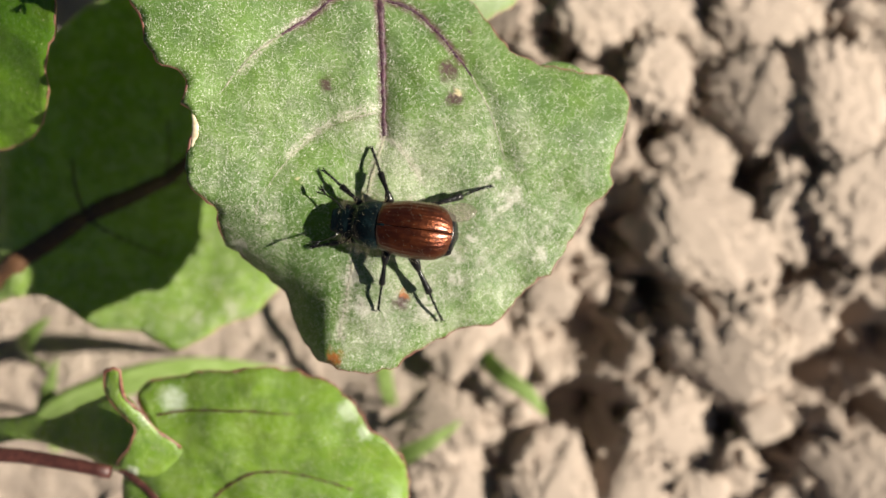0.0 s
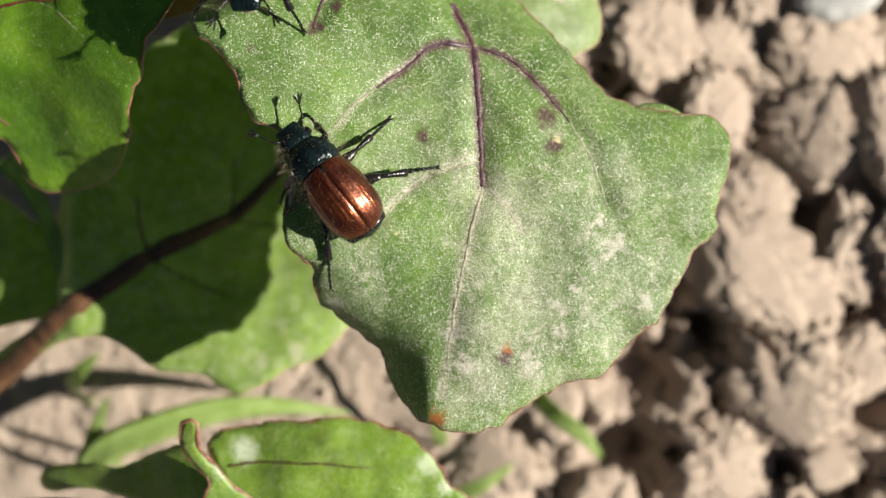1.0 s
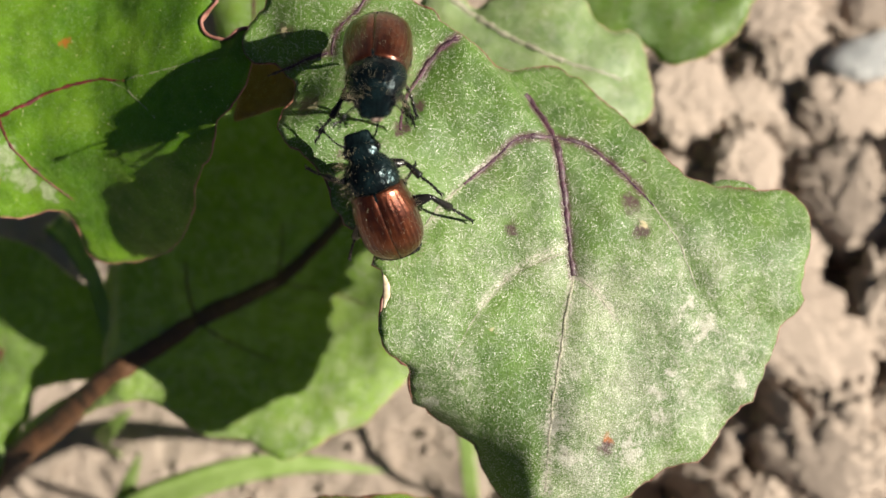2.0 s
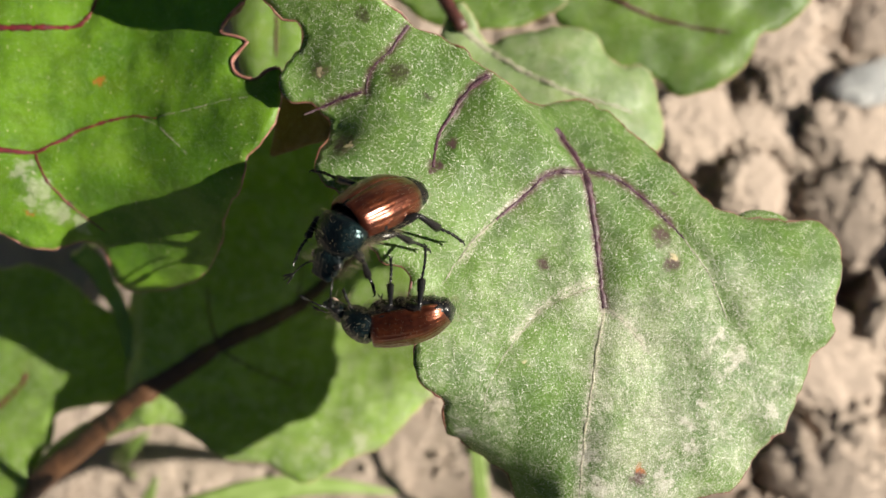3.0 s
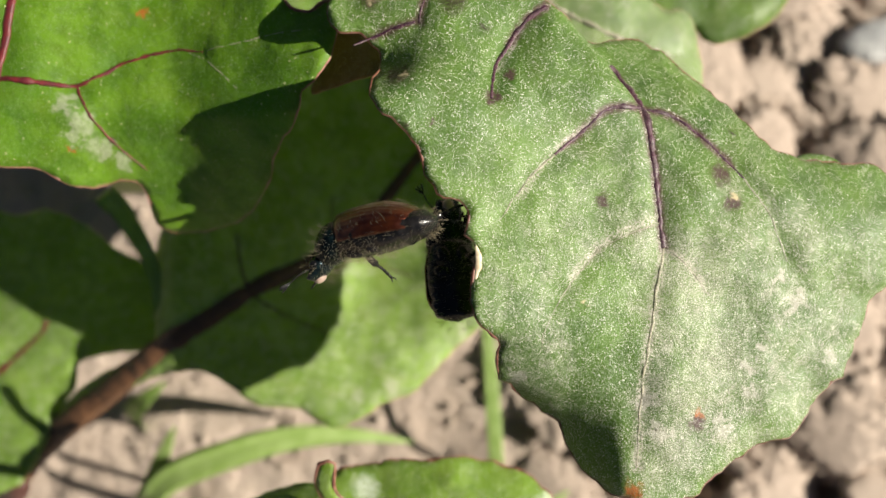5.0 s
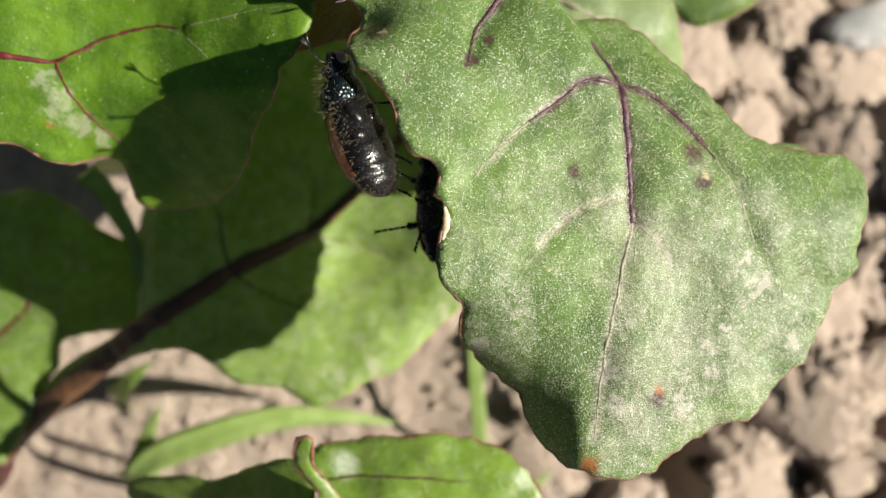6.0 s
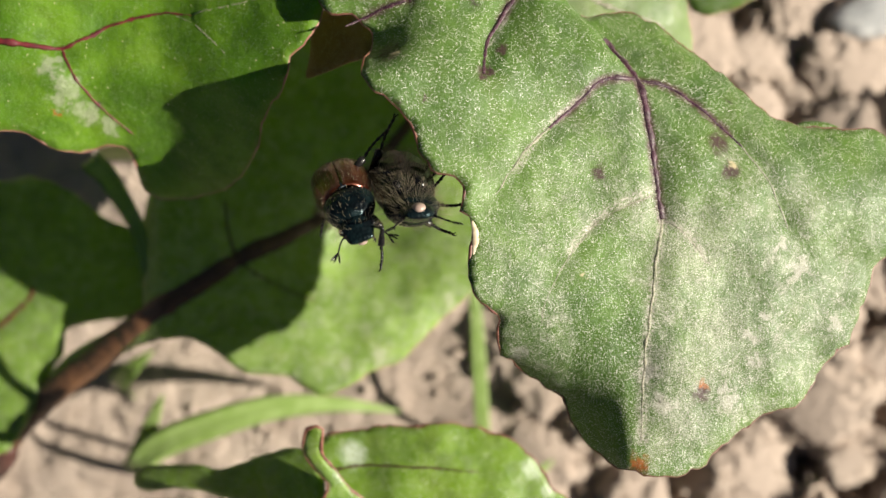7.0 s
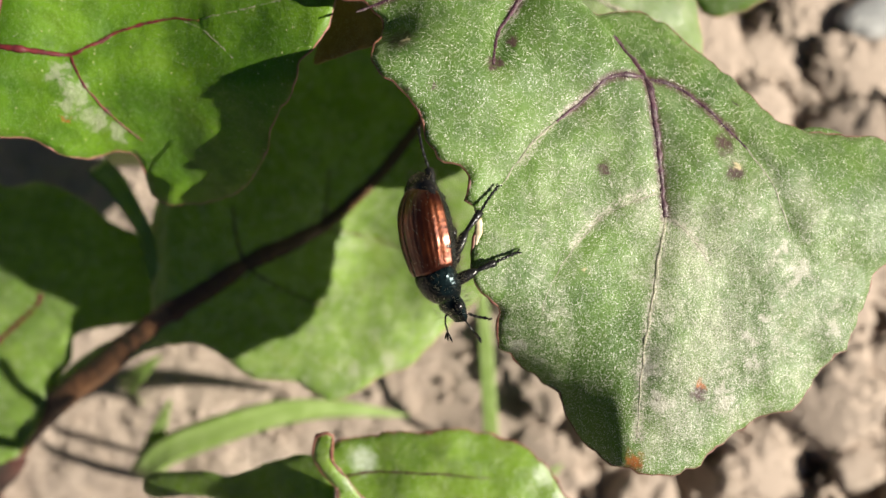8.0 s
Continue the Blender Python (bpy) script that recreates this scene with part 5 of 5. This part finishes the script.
RIVAL_ROWS = [
    (0.0, (-3.76, 15.26, 67.6), (0.1, -1, 0.1), (0, 0.1, 1), 0),
    (0.5, (-2.71, 14.3, 67.6), (0.1, -1, 0.1), (0, 0.1, 1), 0),
    (1.0, (-3.9, 14.9, 67.8), (0.05, -1, 0.2), (0, 0.2, 1), 0),
    (1.5, (-2.17, 12.45, 66.18), (0.122, -0.948, 0.294), (0.144, 0.31, 0.94), -12),
    (1.7, (-1.44, 12.54, 69.52), (0.222, -0.84, 0.495), (-0.039, 0.5, 0.865), -12),
    (2.3, (-0.09, 11.10, 70.28), (-0.18, -0.747, 0.64), (0.034, 0.646, 0.763), 10),
    (2.8, (-1.42, 7.63, 70.05), (-0.383, -0.589, 0.712), (0.143, 0.723, 0.675), 30),
    (3.0, (-2.89, 5.60, 70.22), (-0.666, -0.478, 0.573), (-0.019, 0.779, 0.627), 42),
    (3.2, (-3.57, 4.59, 70.31), (-0.675, -0.373, 0.637), (0.077, 0.822, 0.564), 42),
    (3.5, (-4.88, 3.37, 70.16), (-0.903, -0.43, -0.024), (-0.362, 0.728, 0.583), 42),
    (3.7, (-5.28, 3.26, 70.63), (-0.955, -0.296, -0.018), (-0.271, 0.848, 0.455), 45),
    (4.0, (-5.78, 4.31, 70.61), (-0.997, -0.082, -0.013), (-0.08, 0.917, 0.39), 50),
    (4.3, (-7.47, 2.65, 71.11), (-0.94, -0.34, -0.025), (-0.314, 0.836, 0.45), 50),
    (4.4, (-7.40, 1.44, 71.13), (-0.834, -0.55, -0.033), (-0.48, 0.696, 0.533), 65),
    (4.5, (-7.79, 0.20, 70.06), (-0.696, -0.624, -0.355), (-0.701, 0.485, 0.523), 75),
    (4.7, (-6.63, -0.88, 70.09), (-0.477, -0.878, -0.036), (-0.793, 0.413, 0.447), 75),
    (4.9, (-7.56, 0.36, 68.53), (-0.673, -0.288, -0.682), (-0.496, 0.859, 0.127), 45),
    (5.1, (-6.96, 1.02, 67.40), (-0.996, 0.088, -0.009), (0.087, 0.956, -0.282), 30),
    (5.3, (-6.67, 1.69, 66.74), (-0.846, 0.534, 0.002), (0.353, 0.561, -0.749), 20),
    (5.5, (-6.55, 2.98, 66.15), (-0.596, 0.803, 0.007), (0.126, 0.102, -0.987), 10),
    (5.8, (-6.79, 5.39, 66.19), (-0.249, 0.968, 0.008), (-0.469, -0.114, -0.876), 5),
    (6.0, (-6.52, 5.70, 66.73), (-0.382, 0.924, 0), (-0.602, -0.249, -0.758), 12),
    (6.2, (-7.21, 4.35, 66.86), (-0.034, 0.999, 0.006), (-0.917, -0.029, -0.398), 15),
    (6.4, (-7.01, 3.14, 66.88), (-0.135, 0.875, 0.465), (-0.921, 0.063, -0.385), 25),
    (6.5, (-7.13, 2.96, 66.92), (0.016, 0.688, 0.725), (-0.904, 0.32, -0.284), 25),
    (6.6, (-6.22, 2.34, 66.93), (0.171, 0.468, 0.867), (-0.624, 0.732, -0.272), 20),
    (6.8, (-5.25, 1.67, 66.44), (0.196, 0.189, 0.962), (0.337, 0.909, -0.247), 15),
    (7.0, (-4.04, 0.92, 65.82), (0.214, -0.558, 0.801), (-0.014, -0.822, -0.569), 15),
    (7.2, (-5.12, 0.64, 65.86), (0.173, -0.534, 0.827), (-0.298, -0.829, -0.473), 15),
    (7.3, (-5.30, 0.17, 65.84), (0.211, -0.573, 0.792), (-0.278, -0.812, -0.514), 15),
    (7.5, (-4.89, -0.81, 65.35), (0.129, -0.603, 0.787), (-0.474, -0.734, -0.485), 20),
    (7.6, (-3.78, -0.55, 65.78), (0.321, -0.947, 0.013), (-0.733, -0.257, -0.63), 20),
    (7.7, (-3.38, 0.21, 66.43), (0.56, -0.828, 0.016), (-0.812, -0.553, -0.189), 15),
    (7.8, (-3.18, -0.62, 67.17), (0.605, -0.796, 0.017), (-0.7, -0.521, 0.488), 15),
    (7.9, (-2.10, -1.09, 67.69), (0.529, -0.849, 0.016), (-0.715, -0.435, 0.547), 12),
    (8.0, (-3.20, -2.22, 68.18), (0.215, -0.977, 0.011), (-0.872, -0.187, 0.452), 12),
]
# seconds, where each foot stands: front, middle and hind, the left one before the right
WALKER_FEET = [
    (0.0, (5.1, -6.8, 62.8), (5.3, -0.9, 63.6), (9.6, -11.2, 62.5), (9.4, -0.4, 63.2), (14.1, -12.3, 61.7), (17.5, -2.8, 61.9)),
    (0.5, (-0.4, -5.2, 63.8), (3.2, 1.7, 64.2), (4.6, -8.3, 62.4), (9.6, -0.3, 63.0), (8.3, -11.6, 62.6), (11.5, -0.2, 62.9)),
    (1.0, (-2.4, -0.6, 65.0), (-0.8, 4.7, 64.8), (-2.1, -1.4, 64.8), (4.4, 4.8, 63.5), (0.3, -7.1, 62.1), (7.2, 1.6, 63.0)),
    (1.5, (-6.3, 5.7, 66.4), (-0.9, 10.2, 64.9), (-2.7, 3.9, 65.2), (3.0, 7.3, 63.9), (-1.2, -3.1, 64.3), (5.2, 3.1, 63.2)),
    (1.7, (-4.2, 6.9, 66.5), (3.1, 9.5, 64.4), None, None, (-3.0, 1.4, 65.9), (5.3, 2.6, 63.7)),
    (2.8, (-5.3, 3.6, 68.0), (-1.6, 5.6, 69.0), None, (0.1, 4.7, 68.0), None, (2.7, 2.8, 67.0)),
    (3.0, None, (-4.2, 0.9, 68.0), None, (-1.5, 2.9, 68.0), None, (0.6, 3.6, 68.0)),
    (3.5, None, (-5.0, 0.1, 68.0), None, (-1.7, 1.2, 68.0), None, (2.3, 3.4, 68.0)),
    (4.0, None, (-6.0, 0.7, 68.0), None, (-5.0, 2.4, 68.0), None, (-0.3, -0.1, 68.0)),
    (4.5, None, (-4.2, 0.4, 67.0), None, (-2.3, 0.2, 67.0), None, (0.9, -0.3, 67.0)),
    (6.0, None, (-4.1, 3.7, 61.0), None, None, (-6.6, -0.9, 61.0), None),
    (6.5, None, (-3.9, 1.6, 64.0), None, (-1.6, 0.2, 64.0), None, (-0.3, -1.3, 64.0)),
    (7.0, (-5.6, -3.6, 66.0), (-6.1, -1.8, 66.0), None, None, None, (-5.1, 5.1, 66.0)),
    (7.5, (-4.1, 7.0, 66.0), (-1.0, 3.5, 66.0), None, (-2.2, 1.5, 66.0), None, (-7.3, -0.5, 66.0)),
    (7.6, (-3.6, 11.0, 66.2), (-0.5, 11.3, 66.1), None, (0.2, 8.2, 67.2), (-4.6, 4.4, 68.6), (-0.5, 6.4, 67.6)),
    (7.8, None, None, (-4.8, 7.1, 66.0), None, (-2.7, 5.0, 66.0), (2.7, 5.2, 66.0)),
]
RIVAL_FEET = [
    (1.0, (-1.0, 10.0, 65.1), (-7.3, 10.3, 66.4), None, None, None, None),
    (1.5, (0.8, 8.2, 64.5), (-7.7, 10.3, 66.0), (1.2, 12.3, 63.9), None, None, None),
    (1.7, (3.1, 9.5, 64.4), (-4.4, 6.7, 66.6), None, None, None, None),
    (2.8, (-2.1, 3.9, 67.0), None, (1.7, 4.5, 67.0), None, (4.1, 9.2, 67.0), (-6.2, 9.1, 67.0)),
    (3.0, (-2.4, 0.5, 67.0), None, (0.7, 3.6, 67.0), None, (2.8, 4.1, 67.0), (-6.4, 8.5, 67.0)),
    (3.5, (-7.3, -1.4, 67.0), None, (-1.8, -0.4, 67.0), None, (2.1, 1.4, 67.0), (-6.3, 8.7, 67.0)),
    (4.0, (-8.8, 0.6, 67.0), None, (-3.1, -0.3, 67.0), None, (1.0, -1.3, 67.0), (-6.1, 8.2, 67.0)),
    (4.5, (-6.5, -3.4, 65.5), None, (-4.3, -1.5, 65.5), None, (-2.6, 0.7, 65.5), (-5.8, 8.1, 65.5)),
    (4.7, None, None, (-4.1, -3.1, 65.0), None, (-2.4, -0.6, 65.0), (-6.4, 8.3, 65.0)),
    (6.0, (-8.0, 7.1, 69.3), (-4.3, 7.5, 66.0), (-7.1, 4.8, 69.3), (-2.7, 3.5, 66.0), (-5.8, 2.8, 69.0), (-3.1, 1.7, 66.0)),
    (6.5, (-7.0, 7.4, 67.0), (-3.4, 6.6, 67.0), None, (-1.4, 2.4, 67.0), None, (-1.5, 1.7, 67.0)),
    (7.0, (0.4, 0.4, 66.0), (-1.1, -1.4, 66.0), (-1.9, 2.7, 66.0), None, (-4.8, 5.7, 66.0), None),
    (7.5, (-0.4, -0.2, 66.0), (-1.9, -0.7, 66.0), (-1.6, 1.7, 66.0), None, None, None),
    (7.8, (2.0, 0.4, 67.2), (1.5, -1.6, 67.4), (-2.2, 4.8, 68.1), None, (-2.6, 5.0, 68.1), (-4.6, 4.4, 68.7)),
    (8.0, (3.7, -1.6, 67.0), (0.4, -6.3, 66.9), (1.1, 1.9, 67.4), None, (-4.1, 5.8, 68.6), None),
]
LEAF_ROWS = [
    (0.0, -6.96, 39.58, 62.50, 2.75, 0.47, -6.94),
    (0.2, -7.12, 39.42, 62.25, 1.91, 0.80, -6.23),
    (0.5, -7.47, 39.18, 61.85, 1.34, 1.79, -5.74),
    (0.7, -7.87, 38.92, 61.65, 1.79, 1.22, -5.02),
    (1.0, -8.46, 38.65, 61.38, 2.02, 0.13, -4.58),
    (1.3, -8.77, 38.24, 61.46, 2.17, 0.00, -3.16),
    (1.5, -8.88, 38.12, 61.52, 2.52, -0.03, -3.80),
    (1.7, -9.61, 36.93, 61.91, 2.21, 0.88, -1.44),
    (2.8, -9.06, 37.17, 61.70, -0.15, 2.34, -0.45),
    (3.0, -8.92, 36.80, 62.92, 2.35, 0.24, -0.67),
    (3.2, -9.14, 36.89, 62.59, 1.49, 0.28, -0.10),
    (3.5, -9.20, 36.80, 62.10, -0.00, -0.00, -0.00),
    (3.7, -9.34, 36.56, 62.32, 0.28, -0.46, 0.11),
    (4.0, -9.46, 36.44, 62.64, 0.82, -0.94, 0.31),
    (4.2, -9.78, 36.21, 62.72, 0.51, -0.54, 1.12),
    (4.5, -9.83, 36.12, 62.83, 0.15, 0.20, 1.19),
    (4.7, -9.82, 36.22, 62.87, 0.12, -0.20, 0.71),
    (5.8, -7.65, 37.62, 62.39, -2.76, 1.58, -3.89),
    (6.0, -7.89, 37.69, 62.15, -2.59, 0.63, -3.80),
    (6.2, -8.95, 36.53, 62.02, -2.37, -0.16, -1.06),
    (6.5, -10.13, 35.77, 61.82, -1.92, -1.38, 1.37),
    (6.8, -9.87, 35.95, 61.64, -2.30, -1.83, 0.82),
    (7.0, -10.06, 35.50, 61.51, -2.39, -1.94, 1.42),
    (7.3, -10.09, 35.87, 61.42, -2.00, -2.11, 0.75),
    (7.5, -10.36, 35.91, 61.37, -2.00, -2.48, 1.39),
    (7.7, -9.49, 35.90, 61.29, -2.11, -1.64, 0.28),
    (8.0, -9.04, 36.81, 61.18, -2.73, -0.91, -1.04),
]


def facing(place, ahead, back):
    f = Vector(ahead).normalized()
    s = Vector(back).cross(f).normalized()
    u = f.cross(s)
    m = Matrix((f, s, u)).transposed().to_4x4()
    m.translation = Vector(place) * MM
    return m


def glide(poses):
    """The poses, with halfway ones wherever the turn between two is large."""
    rows = [poses[0]]
    for (t0, a), (t1, b) in zip(poses, poses[1:]):
        qa, qb = a.to_quaternion(), b.to_quaternion()
        k = max(1, math.ceil(qa.rotation_difference(qb).angle / radians(55)))
        for i in range(1, k + 1):
            u = i / k
            m = qa.slerp(qb, u).to_matrix().to_4x4()
            m.translation = a.translation.lerp(b.translation, u)
            rows.append((t0 + (t1 - t0) * u, m))
    return rows


def between(rows, t):
    """The pose at t by straight steps between rows of seconds and poses."""
    for (t0, a), (t1, b) in zip(rows, rows[1:]):
        if t <= t1:
            u = max(0.0, (t - t0) / (t1 - t0))
            m = a.to_quaternion().slerp(b.to_quaternion(), u).to_matrix().to_4x4()
            m.translation = a.translation.lerp(b.translation, u)
            return m
    return rows[-1][1]


def frame_of(ahead, over):
    x = ahead.normalized()
    z = (over - x * over.dot(x)).normalized()
    return Matrix((x, z.cross(x), z)).transposed().to_4x4()


def bent_leg(hip, target, thigh, lower):
    """Poses of thigh and shin, in millimetres of the beetle's space, that set the foot on the target with the knee up and out."""
    way = target - hip
    reach = min(thigh + lower - 0.05, max(lower - thigh + 0.15, way.length))
    way.normalize()
    pole = Vector((0, 0.5 * math.copysign(1.0, hip.y), 1.0))
    pole = (pole - way * pole.dot(way)).normalized()
    c = (thigh * thigh + reach * reach - lower * lower) / (2 * thigh * reach)
    s = math.sqrt(max(0.0, 1 - c * c))
    knee = hip + (way * c + pole * s) * thigh
    top = frame_of(knee - hip, pole)
    top.translation = hip
    low = frame_of(hip + way * reach - knee, pole)
    low.translation = knee
    return top, top.inverted() @ low


def in_metres(m):
    n = m.copy()
    n.translation = m.translation * MM
    return n


def key_beetle(bug, table, feet, walking):
    """Keys a beetle's way, the bend of its waist, and its legs, which reach for their footholds."""
    body, cases, wings, legs, shield, size = bug
    way = [(t, facing(p, f, b)) for t, p, f, b, _ in table]
    walk(body, glide(way))
    walk(shield, [(t, Matrix.Translation(WAIST * MM) @ pose(0, 0, 0, 0, bend, 0)) for t, _, _, _, bend in table])
    bends = [(t, bend) for t, _, _, _, bend in table]
    rng = random.Random(round(size * 100))
    for number, (upper, lower, hip, rest, thigh, length) in enumerate(legs):
        spots = []
        for t, *stands in feet:
            if stands[number]:
                q = between(way, t).inverted() @ (Vector(stands[number]) * MM) / (MM * size)
            else:
                q = rest + Vector((rng.uniform(-0.8, 0.8), rng.uniform(-0.6, 0.3), rng.uniform(-0.4, 0.5)))
            spots.append((t, q))
        steps = []
        for (t0, a), (t1, b) in zip(spots, spots[1:]):
            steps.append((t0, a))
            if t1 <= walking:
                stride = 1.0 if (number + number // 2) % 2 else -1.0
                for u in (0.33, 0.67):
                    stride = -stride
                    steps.append((t0 + (t1 - t0) * u, a.lerp(b, u) + Vector((0.9 * stride, 0, 0.5 * max(0.0, stride)))))
        steps.append(spots[-1])
        if steps[0][0] > 0:
            steps.insert(0, (0.0, steps[0][1]))
        if steps[-1][0] < 8:
            steps.append((8.0, steps[-1][1]))
        tops, lows = [], []
        for t, q in steps:
            bend = np.interp(t, [k for k, _ in bends], [k for _, k in bends])
            root = hip
            if number < 2:
                root = WAIST + pose(0, 0, 0, 0, float(bend), 0).to_3x3() @ (hip - WAIST) * 0.75 + (hip - WAIST) * 0.25
            top, low = bent_leg(root, q, thigh, length)
            tops.append((t, in_metres(top)))
            lows.append((t, in_metres(low)))
        walk(upper, glide(tops))
        walk(lower, glide(lows))


def motions():
    walk(main_leaf, [(t, pose(x * MM, y * MM, z * MM, rx, ry, rz)) for t, x, y, z, rx, ry, rz in LEAF_ROWS])
    key_beetle(walker, WALKER_ROWS, WALKER_FEET, 1.6)
    key_beetle(rival, RIVAL_ROWS, RIVAL_FEET, 0.0)
    # the walker draws in the tip of a hind wing as it sets off, and at the end opens its wing cases and unfolds its wings
    for ob, side in zip(walker[2], (1, -1)):
        shut = Matrix.Translation(ob.location)
        out = Matrix.Translation(ob.location + Vector((-1.75, -0.35, -0.1)) * MM) @ pose(0, 0, 0, 0, 0, 9) if side < 0 else shut
        spread = Matrix.Translation(ob.location) @ pose(0, 0, 0, side * 8, 8, -side * 70)
        walk(ob, [(0.0, out), (0.5, out), (1.0, shut), (7.8, shut), (7.9, spread), (8.0, spread)])
    for ob, side in zip(walker[1], (1, -1)):
        shut = Matrix.Translation(ob.location)
        spread = Matrix.Translation(ob.location) @ pose(0, 0, 0, side * 25, 25, -side * 62)
        walk(ob, [(0.0, shut), (7.8, shut), (7.9, spread), (8.0, spread)])


motions()
